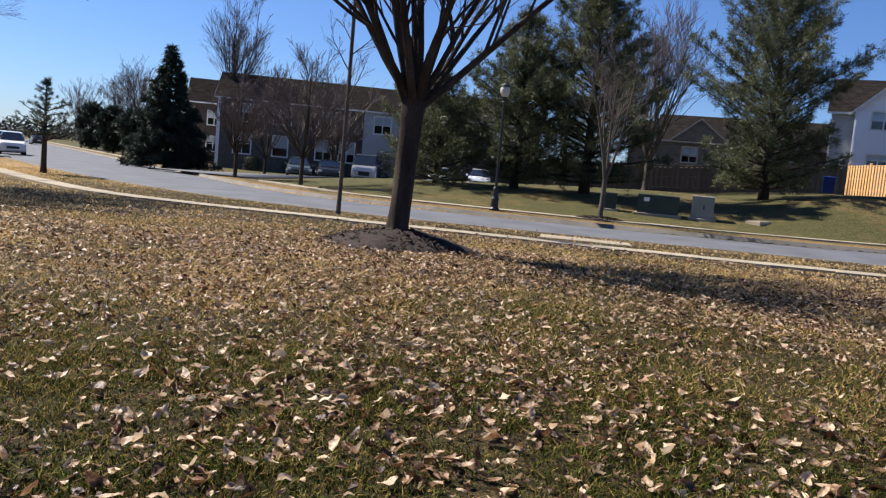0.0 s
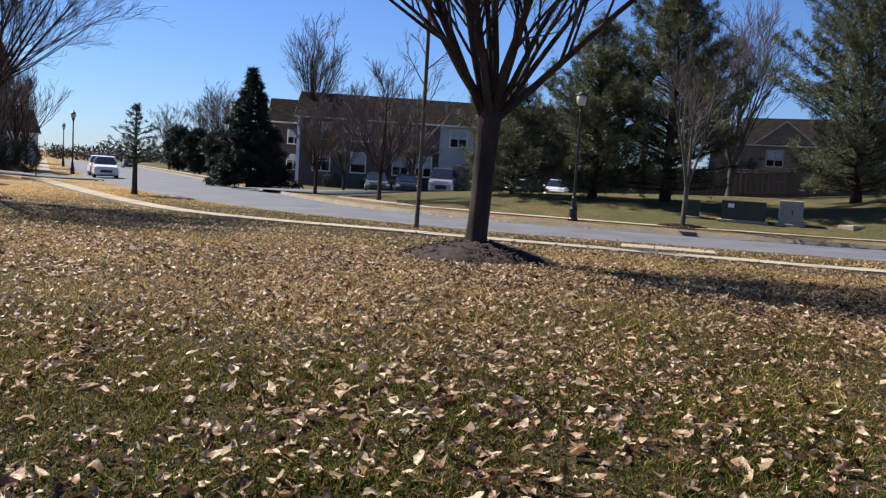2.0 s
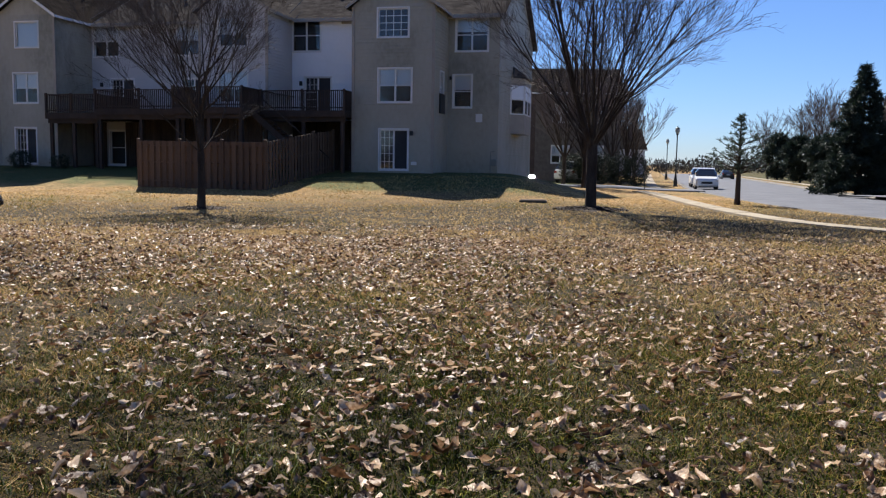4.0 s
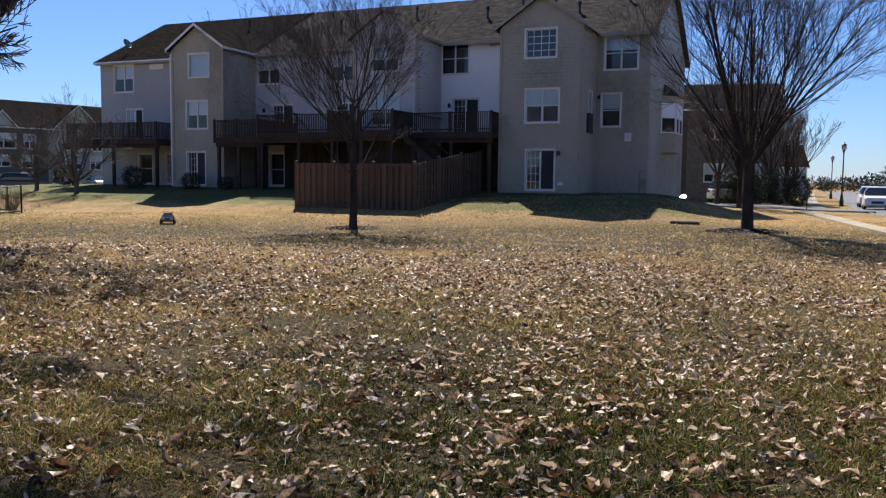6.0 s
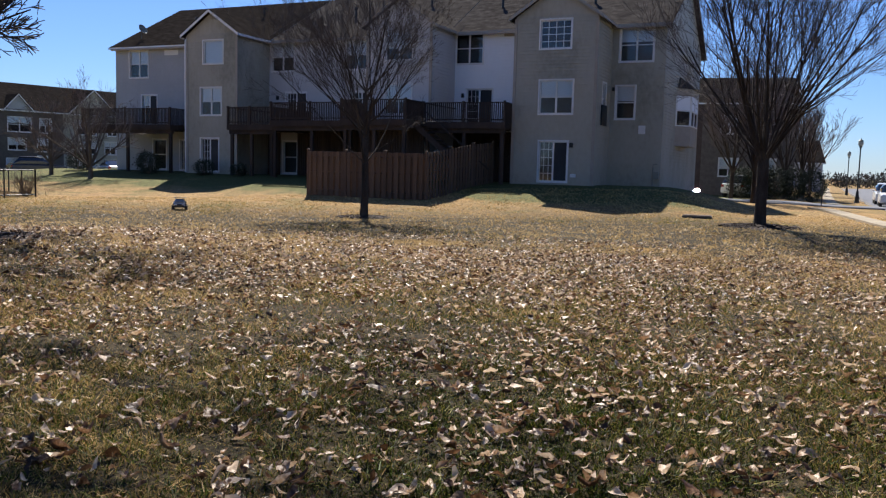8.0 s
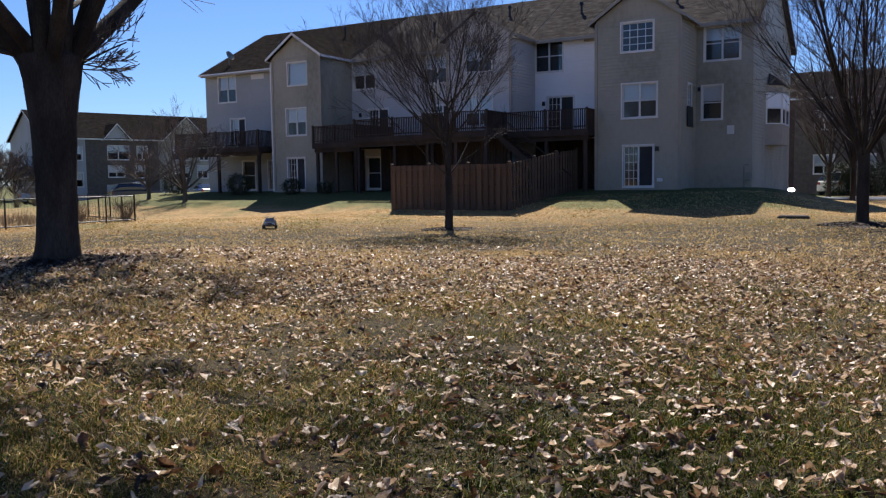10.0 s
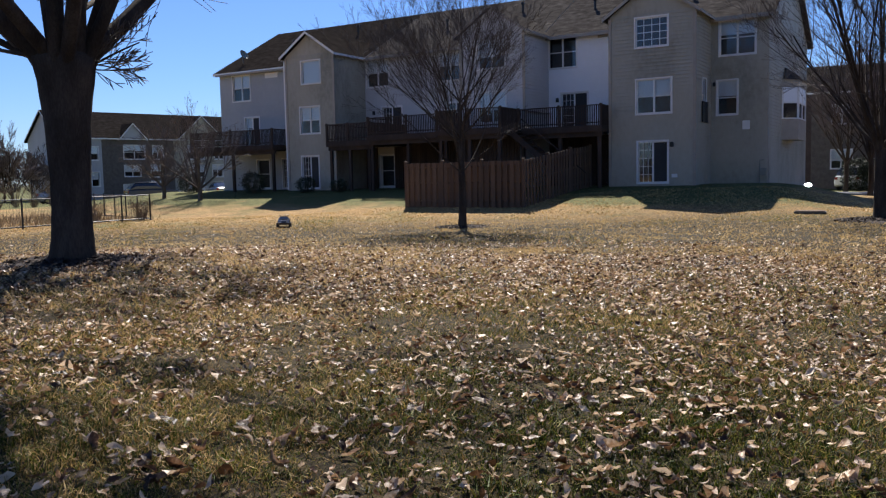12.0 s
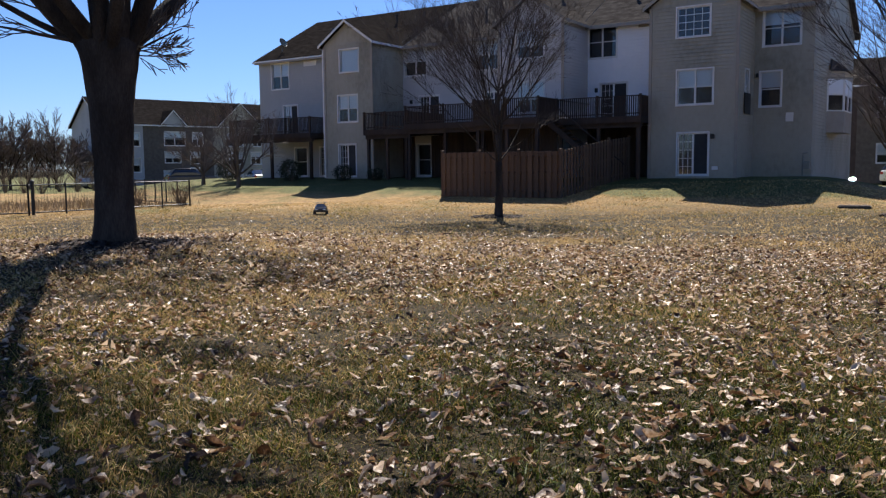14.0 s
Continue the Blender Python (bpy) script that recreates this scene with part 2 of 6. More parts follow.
# ---------------------------------------------------------------- mesh helpers
class Shape:
    """Collects vertices and faces of one mesh."""

    def __init__(self):
        self.v, self.f = [], []

    def poly(self, pts):
        n = len(self.v)
        self.v += [tuple(p) for p in pts]
        self.f.append(tuple(range(n, n + len(pts))))
        return self

    def box(self, x0, x1, y0, y1, z0, z1, m=None, chamfer=0.0):
        n = len(self.v)
        c = [(x0, y0, z0), (x1, y0, z0), (x1, y1, z0), (x0, y1, z0), (x0, y0, z1), (x1, y0, z1), (x1, y1, z1), (x0, y1, z1)]
        if chamfer:
            h = chamfer
            c = [(x0, y0, z0), (x1, y0, z0), (x1, y1, z0), (x0, y1, z0),
                 (x0, y0, z1 - h), (x1, y0, z1 - h), (x1, y1, z1 - h), (x0, y1, z1 - h),
                 (x0 + h, y0 + h, z1), (x1 - h, y0 + h, z1), (x1 - h, y1 - h, z1), (x0 + h, y1 - h, z1)]
        if m is not None:
            c = [tuple(m @ Vector(p)) for p in c]
        self.v += c
        q = [(0, 3, 2, 1), (0, 1, 5, 4), (1, 2, 6, 5), (2, 3, 7, 6), (3, 0, 4, 7)]
        q += [(4, 5, 9, 8), (5, 6, 10, 9), (6, 7, 11, 10), (7, 4, 8, 11), (8, 9, 10, 11)] if chamfer else [(4, 5, 6, 7)]
        self.f += [tuple(n + i for i in k) for k in q]
        return self

    def tube(self, pts, radii, sides=6, cap=True):
        n = len(self.v)
        pts = [Vector(p) for p in pts]
        ref = Vector((0.31, 0.17, 0.93))
        for i, p in enumerate(pts):
            d = pts[min(i + 1, len(pts) - 1)] - pts[max(i - 1, 0)]
            if d.length < 1e-6:
                d = Vector((0, 0, 1))
            d.normalize()
            a = d.cross(ref if abs(d.dot(ref)) < 0.95 else Vector((1, 0, 0))).normalized()
            b = d.cross(a)
            r = radii[i]
            for k in range(sides):
                w = 2 * math.pi * k / sides
                q = p + (a * math.cos(w) + b * math.sin(w)) * r
                self.v.append((q.x, q.y, q.z))
        for i in range(len(pts) - 1):
            for k in range(sides):
                k2 = (k + 1) % sides
                self.f.append((n + i * sides + k, n + i * sides + k2, n + (i + 1) * sides + k2, n + (i + 1) * sides + k))
        if cap:
            e = n + (len(pts) - 1) * sides
            self.f.append(tuple(n + k for k in reversed(range(sides))))
            self.f.append(tuple(e + k for k in range(sides)))
        return self

    def rings(self, profile, sides=12, centre=(0, 0)):
        """A turned body from (radius, height) pairs."""
        n = len(self.v)
        for r, z in profile:
            for k in range(sides):
                w = 2 * math.pi * k / sides
                self.v.append((centre[0] + r * math.cos(w), centre[1] + r * math.sin(w), z))
        for i in range(len(profile) - 1):
            for k in range(sides):
                k2 = (k + 1) % sides
                self.f.append((n + i * sides + k, n + i * sides + k2, n + (i + 1) * sides + k2, n + (i + 1) * sides + k))
        e = n + (len(profile) - 1) * sides
        self.f.append(tuple(n + k for k in reversed(range(sides))))
        self.f.append(tuple(e + k for k in range(sides)))
        return self

    def mesh(self, name, mat, smooth=False):
        me = bpy.data.meshes.new(name)
        me.from_pydata(self.v, [], self.f)
        me.materials.append(mat)
        if smooth:
            me.polygons.foreach_set("use_smooth", [True] * len(me.polygons))
        me.update()
        return me


def part(name, shape, mat, parent=None, label="", smooth=False, at=None):
    ob = new(name, shape.mesh(name, mat, smooth) if isinstance(shape, Shape) else shape)
    if parent is not None:
        ob.parent = parent
    if at is not None:
        ob.matrix_basis = at
    if label:
        ob["label"] = label
    return ob


def thing(name, m, label, category, group="", kind=""):
    ob = new(name)
    ob.empty_display_size = 0.2
    ob.matrix_basis = m
    return tagged(ob, label, category, group, kind)


def soup(name, verts, tris, mat, per=3):
    """One mesh from arrays: verts (n, 3) and faces (k, per)."""
    me = bpy.data.meshes.new(name)
    me.vertices.add(len(verts))
    me.vertices.foreach_set("co", np.asarray(verts, np.float32).ravel())
    k = len(tris)
    me.loops.add(k * per)
    me.loops.foreach_set("vertex_index", np.asarray(tris, np.int32).ravel())
    me.polygons.add(k)
    me.polygons.foreach_set("loop_start", np.arange(0, k * per, per, dtype=np.int32))
    me.materials.append(mat)
    me.update(calc_edges=True)
    return me


# ---------------------------------------------------------------- lie of the land
def ease(t):
    t = np.clip(t, 0, 1)
    return t * t * (3 - 2 * t)


def curve_through(pts, step=0.8):
    """A smooth line through control points (Catmull-Rom), cut into short pieces."""
    p = [Vector(q) for q in pts]
    p = [2 * p[0] - p[1]] + p + [2 * p[-1] - p[-2]]
    out = []
    for i in range(1, len(p) - 2):
        n = max(2, int((p[i + 1] - p[i]).length / step))
        for k in range(n):
            t = k / n
            out.append(0.5 * (2 * p[i] + (p[i + 1] - p[i - 1]) * t + (2 * p[i - 1] - 5 * p[i] + 4 * p[i + 1] - p[i + 2]) * t * t
                              + (3 * p[i] - p[i - 1] - 3 * p[i + 1] + p[i + 2]) * t ** 3))
    out.append(p[-2])
    return np.array([tuple(q) for q in out])


NEAR_EDGE = curve_through([(46, -8), (33, 3.2), (23, 12), (17, 17), (13.2, 20), (10.4, 23.2), (7.3, 28.6), (5.0, 38), (3.9, 52), (3.7, 70), (4.2, 110), (4.8, 190)])
FAR_EDGE = curve_through([(58, 1), (46, 8.8), (33, 16.2), (25.4, 20.6), (20.9, 24.4), (16.3, 29.2), (13.8, 34.5), (13.3, 42), (13.7, 50), (14.8, 70), (15.6, 110), (16.6, 190)])
WALK_LINE = curve_through([(46, -11.5), (32, 0.8), (19.9, 10.3), (15.5, 13.9), (12.2, 17.2), (8.4, 21.0), (4.9, 24.9), (3.2, 30.5), (1.9, 39), (0.7, 49.3), (-0.2, 52.5)])


def side_of(line, x, y):
    """Signed distance from a line, positive on its right as it runs."""
    best = np.full(x.shape, 1e9)
    sign = np.zeros(x.shape)
    for (ax, ay), (bx, by) in zip(line[:-1], line[1:]):
        dx, dy = bx - ax, by - ay
        t = np.clip(((x - ax) * dx + (y - ay) * dy) / (dx * dx + dy * dy), 0, 1)
        d = np.hypot(x - ax - t * dx, y - ay - t * dy)
        near = d < best
        best = np.where(near, d, best)
        sign = np.where(near, np.sign((x - ax) * dy - (y - ay) * dx), sign)
    return best * sign


def land(x, y):
    """Height of the ground before kerbs are cut."""
    x, y = np.asarray(x, float), np.asarray(y, float)
    r = np.hypot(x, y)
    z = -0.12 * ease((r - 4) / 14)
    z = z + 1.0 * ease((y - 29) / 12.5) * ease((-1.0 - 2.6 * ease((y - 43) / 3) - x) / 6) * ease((x + 58) / 12) * ease((60 - y) / 8)
    z = z + 0.38 * np.exp(-((x + 12) ** 2 + (y - 8.4) ** 2) / 30)
    z = z - 0.12 * np.exp(-((x + 14) ** 2 + (y - 24) ** 2) / 40)
    beyond = side_of(FAR_EDGE, x, y)
    z = z + 0.05 * np.clip(beyond, 0, 24) * ease((60 - y) / 30)
    bank = ease((x - y - 3) / 15)
    z = z * (1 - bank * ease((beyond - 1.5) / 7.5)) + 2.0 * bank * ease((beyond - 1.5) / 7.5)
    z = z + 0.4 * (1 - bank) * ease((beyond - 2.5) / 8) * ease((58 - y) / 16)
    z = z - 0.25 * ease((y - 40) / 35) * ease((x + 2) / 4)
    return z


def land_at(x, y):
    return float(land(np.array([x]), np.array([y]))[0])


# ---------------------------------------------------------------- ground, road, pavements
def patchiness(x, y):
    """Where the lawn stays green."""
    return np.sin(x * 0.43 + 1.3 * np.sin(y * 0.31)) * np.sin(y * 0.37 + 1.1 * np.sin(x * 0.29) + 0.8) + 0.35 * np.sin(x * 1.3 + y * 0.9)


def build_ground():
    ang = np.radians(np.concatenate([np.arange(-180, -80, 5), np.arange(-80, 80, 0.45), np.arange(80, 180, 5)]))
    rad = np.concatenate([np.arange(0.4, 3, 0.4), np.arange(3, 46, 0.26), 46 * 1.035 ** np.arange(0, 126)])
    a, r = np.meshgrid(ang, rad)
    x, y = r * np.sin(a), r * np.cos(a)
    z = land(x.ravel(), y.ravel()).reshape(x.shape)
    n1 = np.sin(x * 1.7 + 3 * np.sin(y * 0.6)) * np.sin(y * 1.9 + 2 * np.sin(x * 0.7))
    z = z + 0.012 * n1 * (r < 60)
    inner = np.minimum(side_of(NEAR_EDGE, x.ravel(), y.ravel()), -side_of(FAR_EDGE, x.ravel(), y.ravel())).reshape(x.shape)
    z = z - 0.45 * ease((inner - 0.02) / 0.55)
    walkd = np.abs(side_of(WALK_LINE, x.ravel(), y.ravel())).reshape(x.shape)
    z = z - 0.10 * ease((0.75 - walkd) / 0.35)
    z = np.where(r > 400, -0.6, z)
    na, nr = len(ang), len(rad)
    verts = np.stack([x.ravel(), y.ravel(), z.ravel()], 1)
    idx = np.arange(na * nr).reshape(nr, na)
    nxt = np.roll(idx, -1, axis=1)
    quads = np.stack([idx[:-1], idx[1:], nxt[1:], nxt[:-1]], -1).reshape(-1, 4)[:, ::-1]
    verts = np.vstack([verts, [[0, 0, land_at(0, 0)]]])
    me = soup("ground", verts, quads, LAWN, per=4)
    hub = len(verts) - 1
    me2 = bmesh.new()
    me2.from_mesh(me)
    me2.verts.ensure_lookup_table()
    for i in range(na):
        me2.faces.new((me2.verts[hub], me2.verts[idx[0, (i + 1) % na]], me2.verts[idx[0, i]])).smooth = True
    bmesh.ops.recalc_face_normals(me2, faces=me2.faces)
    me2.to_mesh(me)
    me2.free()
    me.polygons.foreach_set("use_smooth", [True] * len(me.polygons))
    x, y = verts[:, 0], verts[:, 1]
    green = 0.10 * patchiness(x, y) - 0.02 + 0.30 * np.exp(-((np.hypot(x, y) - 6) / 4.5) ** 2) * ease((patchiness(x, y) + 0.6) / 1.2)
    green += 0.26 * ease((side_of(FAR_EDGE, x, y) - 0.5) / 2) + 0.42 * ease((y - 32) / 4) * ease((-3 - x) / 4)
    me.attributes.new("green", "FLOAT", "POINT").data.foreach_set("value", green.astype(np.float32))
    # Soil tone near the viewpoint gives way to lawn; half returns across the road.
    lawn_share = np.maximum(ease((np.hypot(x, y) - 27) / 10), ease((side_of(NEAR_EDGE, x, y) + 0.3) / 0.6)) * (1 - 0.5 * ease((side_of(FAR_EDGE, x, y) + 0.5) / 1.5))
    me.attributes.new("lawn_share", "FLOAT", "POINT").data.foreach_set("value", lawn_share.astype(np.float32))
    return tagged(new("ground", me), "winter lawn of straw and green grass", "ground", kind="structure")


def ribbon(line, offsets, heights):
    """Strips along a line: offsets to its right and heights over the land."""
    d = np.gradient(line, axis=0)
    d /= np.linalg.norm(d, axis=1)[:, None]
    right = np.stack([d[:, 1], -d[:, 0]], 1)
    base = land(line[:, 0], line[:, 1])
    rows = [np.column_stack([line + right * o, base + h]) for o, h in zip(offsets, heights)]
    n = len(line)
    verts = np.vstack(rows)
    quads = [(j * n + i, (j + 1) * n + i, (j + 1) * n + i + 1, j * n + i + 1) for j in range(len(offsets) - 1) for i in range(n - 1)]
    return verts, np.array(quads)


def build_road():
    n = 260
    t = np.linspace(0, 1, n)

    def even(line):
        s = np.concatenate([[0], np.cumsum(np.linalg.norm(np.diff(line, axis=0), axis=1))])
        return np.column_stack([np.interp(t * s[-1], s, line[:, k]) for k in (0, 1)])
    a, b = even(NEAR_EDGE), even(FAR_EDGE)
    m = 9
    rows = []
    for k in range(m):
        w = k / (m - 1)
        p = a * (1 - w) + b * w
        za, zb = land(a[:, 0], a[:, 1]), land(b[:, 0], b[:, 1])
        rows.append(np.column_stack([p, za * (1 - w) + zb * w - 0.14 + 0.10 * math.sin(math.pi * w)]))
    verts = np.vstack(rows)
    quads = np.array([(k * n + i, (k + 1) * n + i, (k + 1) * n + i + 1, k * n + i + 1) for k in range(m - 1) for i in range(n - 1)])
    me = soup("road", verts, quads[:, ::-1], ASPHALT, per=4)
    me.polygons.foreach_set("use_smooth", [True] * len(me.polygons))
    tagged(new("road", me), "grey asphalt road curving away uphill", "road", kind="structure")
    for nm, line, s in (("kerb", NEAR_EDGE, 1), ("kerb", FAR_EDGE, -1)):
        v, q = ribbon(line, [s * o for o in (-0.05, 0.0, 0.02, 0.14, 0.18, 0.5)], [-0.2, 0.01, 0.025, 0.025, -0.125, -0.115])
        tagged(new(nm, soup(nm, v, q if s < 0 else q[:, ::-1], KERB, per=4)), "weathered concrete kerb with gutter", "kerb", kind="structure")


def build_walks():
    base = thing("pavement", Matrix.Identity(4), "pale concrete footpath of square slabs", "footpath", kind="structure")
    far_walk = curve_through([(p[0], p[1]) for p in FAR_EDGE[::6]], 0.8)
    d = np.gradient(far_walk, axis=0)
    d /= np.linalg.norm(d, axis=1)[:, None]
    far_walk = far_walk + np.stack([d[:, 1], -d[:, 0]], 1) * 1.9
    gap = [i for i, p in enumerate(far_walk) if 44 < p[1] < 54]
    lines = [(WALK_LINE, 0.4), (far_walk[: gap[0]], 0.55), (far_walk[gap[-1]:], 0.55),
             (curve_through([(1.3, 63), (1.0, 75), (1.3, 120), (2, 180)]), 0.6)]
    for line, half in lines:
        s = np.concatenate([[0], np.cumsum(np.linalg.norm(np.diff(line, axis=0), axis=1))])
        u = 0.0
        while u + 1.5 < min(s[-1], 130):
            ends = []
            for q in (u + 0.006, u + 1.494):
                p = np.array([np.interp(q, s, line[:, 0]), np.interp(q, s, line[:, 1])])
                p2 = np.array([np.interp(q + 0.05, s, line[:, 0]), np.interp(q + 0.05, s, line[:, 1])])
                g = (p2 - p) / np.linalg.norm(p2 - p)
                ends.append((p, np.array([g[1], -g[0]]), land_at(*p)))
            (p, r, z), (p2, r2, z2) = ends
            lift = 0.02 + random.uniform(-0.006, 0.006)
            top = [(*(p - r * half), z + lift), (*(p + r * half), z + lift), (*(p2 + r2 * half), z2 + lift), (*(p2 - r2 * half), z2 + lift)]
            sh = Shape()
            sh.v = [(a, b, c - 0.12) for a, b, c in top] + top
            sh.f = [(0, 3, 2, 1), (4, 5, 6, 7), (0, 1, 5, 4), (1, 2, 6, 5), (2, 3, 7, 6), (3, 0, 4, 7)]
            part("slab", sh, CONCRETE, base)
            u += 1.5


def strip(name, label, pts, half, lift, mat):
    line = curve_through(pts)
    v, q = ribbon(line, [-half, -half + 0.05, half - 0.05, half], [lift - 0.15, lift, lift, lift - 0.15])
    z = land(v[:, 0], v[:, 1])
    n = len(line)
    v[n:3 * n, 2] = z[n:3 * n] + lift
    me = soup(name, v, q, mat, per=4)
    return tagged(new(name, me), label, "road", kind="structure")


build_ground()
build_road()
strip("road", "grey asphalt side street to a parking court", [(13.2, 49), (17, 50.5), (32, 56.5), (50, 50)], 4.5, 0.06, ASPHALT)
strip("road", "dark asphalt side street beside the townhouses", [(4.3, 58), (-6, 58.5), (-20, 60)], 3.2, 0.06, ASPHALT)


# ---------------------------------------------------------------- trees
def tree_mesh(rnd, height, fork, base_r, spread, limbs, levels, twig_mul=1.0, lean=(0, 0), up=0.35, flare=1.35, droop=0.0, first=None, thin=0.004, neck=0.0, heavy=1.0, leader=0.0, low=0.35):
    """A bare vase-shaped tree. Returns the shapes of trunk with limbs, and of its twigs."""
    wood, twigs = Shape(), Shape()
    trunk_top = Vector((lean[0], lean[1], fork))
    ring, tall = 22, 22
    for i in range(tall):
        t = i / (tall - 1)
        z = -0.15 + (fork + 0.15) * t
        r = base_r * (1 + (flare - 1) * math.exp(-t * 9)) * (1 - 0.10 * t + neck * t ** 3.5) * (1 if i < tall - 1 else 0.6)
        for k in range(ring):
            w = 2 * math.pi * k / ring
            ridge = 0.045 * noise.noise((3.2 * math.cos(w) + limbs, 3.2 * math.sin(w), z * 0.9)) + 0.02 * noise.noise((9 * math.cos(w), 9 * math.sin(w), z * 4))
            ridge += 0.10 * math.exp(-t * 14) * math.cos(5 * w + limbs)
            q = r * (1 + ridge * 2.2)
            bow = 0.03 * math.sin(2.5 * t)
            wood.v.append((lean[0] * t + bow + q * math.cos(w), lean[1] * t + bow * 0.5 + q * math.sin(w), z))
    for i in range(tall - 1):
        for k in range(ring):
            k2 = (k + 1) % ring
            wood.f.append((i * ring + k, i * ring + k2, (i + 1) * ring + k2, (i + 1) * ring + k))
    wood.f.append(tuple((tall - 1) * ring + k for k in range(ring)))

    def branch(p, d, r, length, level):
        seg = 5 if level < 2 else (4 if level == 2 else 3)
        q, v = p.copy(), d.copy()
        path, radii = [q.copy()], [r]
        side = Vector((rnd.uniform(-1, 1), rnd.uniform(-1, 1), 0))
        for i in range(seg):
            t = (i + 1) / seg
            v = v + side * 0.05 + Vector((rnd.gauss(0, 0.05), rnd.gauss(0, 0.05), rnd.gauss(0, 0.04)))
            v.z += (0.16 * up if level < 2 else 0.08 * up) - droop * 0.06 * level * t
            v.normalize()
            q = q + v * (length / seg)
            path.append(q.copy())
            radii.append(max(r * (1 - 0.62 * t), thin))
        (wood if level < 2 else twigs).tube(path, radii, (9, 6, 4, 3, 3)[min(level, 4)], cap=False)
        if level >= levels:
            return
        n = int(round((6, 5, 5, 4, 3)[min(level, 4)] * twig_mul * rnd.uniform(0.8, 1.2)))
        for k in range(n):
            t = rnd.uniform(0.16, 1.0)
            i = min(int(t * seg), seg - 1)
            s = path[i].lerp(path[i + 1], t * seg - i)
            axis = (path[i + 1] - path[i]).normalized()
            perp = axis.cross(Vector((rnd.gauss(0, 1), rnd.gauss(0, 1), rnd.gauss(0, 1)))).normalized()
            w = rnd.uniform(0.35, 0.72)
            nd = (axis * math.cos(w) + perp * math.sin(w))
            nd.z += 0.35 * up
            branch(s, nd.normalized(), max(radii[i] * rnd.uniform(0.42, 0.6), thin), length * rnd.uniform(0.42, 0.68) * (1.1 - 0.35 * t), level + 1)

    crown = height - fork
    for k in range(limbs):
        w = 2 * math.pi * (k + rnd.uniform(-0.3, 0.3)) / limbs
        tilt = min(spread * rnd.uniform(low, 1.1), 0.95) if k else 0.08
        d = Vector((math.cos(w) * math.sin(tilt), math.sin(w) * math.sin(tilt), math.cos(tilt)))
        start = trunk_top + Vector((math.cos(w), math.sin(w), 0)) * base_r * (0.40 + 0.6 * neck) + Vector((0, 0, rnd.uniform(-0.42, -0.08) * min(1, fork / 2)))
        rise = leader * rnd.random() ** 1.3 if k else 0.0
        if rise:
            start = trunk_top + Vector((0, 0, rise - 0.15))
        branch(start, d, base_r * heavy * rnd.uniform(0.42, 0.66) * (6.0 / limbs) ** 0.5 * (1 - 0.4 * rise / max(crown, 1)), (crown - rise * 0.8) * rnd.uniform(0.78, 1.0) * (1.0 - 0.30 * tilt), 0)
    if leader:
        wood.tube([trunk_top + Vector((0.02 * math.sin(3 * q), 0.02 * math.cos(2 * q), q * leader - 0.1)) for q in (0, 0.35, 0.7, 1.0)], [base_r * 0.88, base_r * 0.66, base_r * 0.42, base_r * 0.2], 10, cap=False)
    if first:
        for (h, w, tilt, r, ln) in first:
            d = Vector((math.cos(w) * math.sin(tilt), math.sin(w) * math.sin(tilt), math.cos(tilt)))
            branch(Vector((0, 0, h)), d, r, ln, 1)
    return wood, twigs


def bare_tree(x, y, z, seed, label, bark=BARK, twig=TWIG, turn=0, **kw):
    rnd = random.Random(seed)
    wood, twigs = tree_mesh(rnd, **kw)
    th = thing("tree", pose(x, y, z, 0, 0, turn), label, "tree")
    part("trunk", wood, bark, th, smooth=True)
    part("crown", twigs, twig, th, "fine bare twigs")
    return th


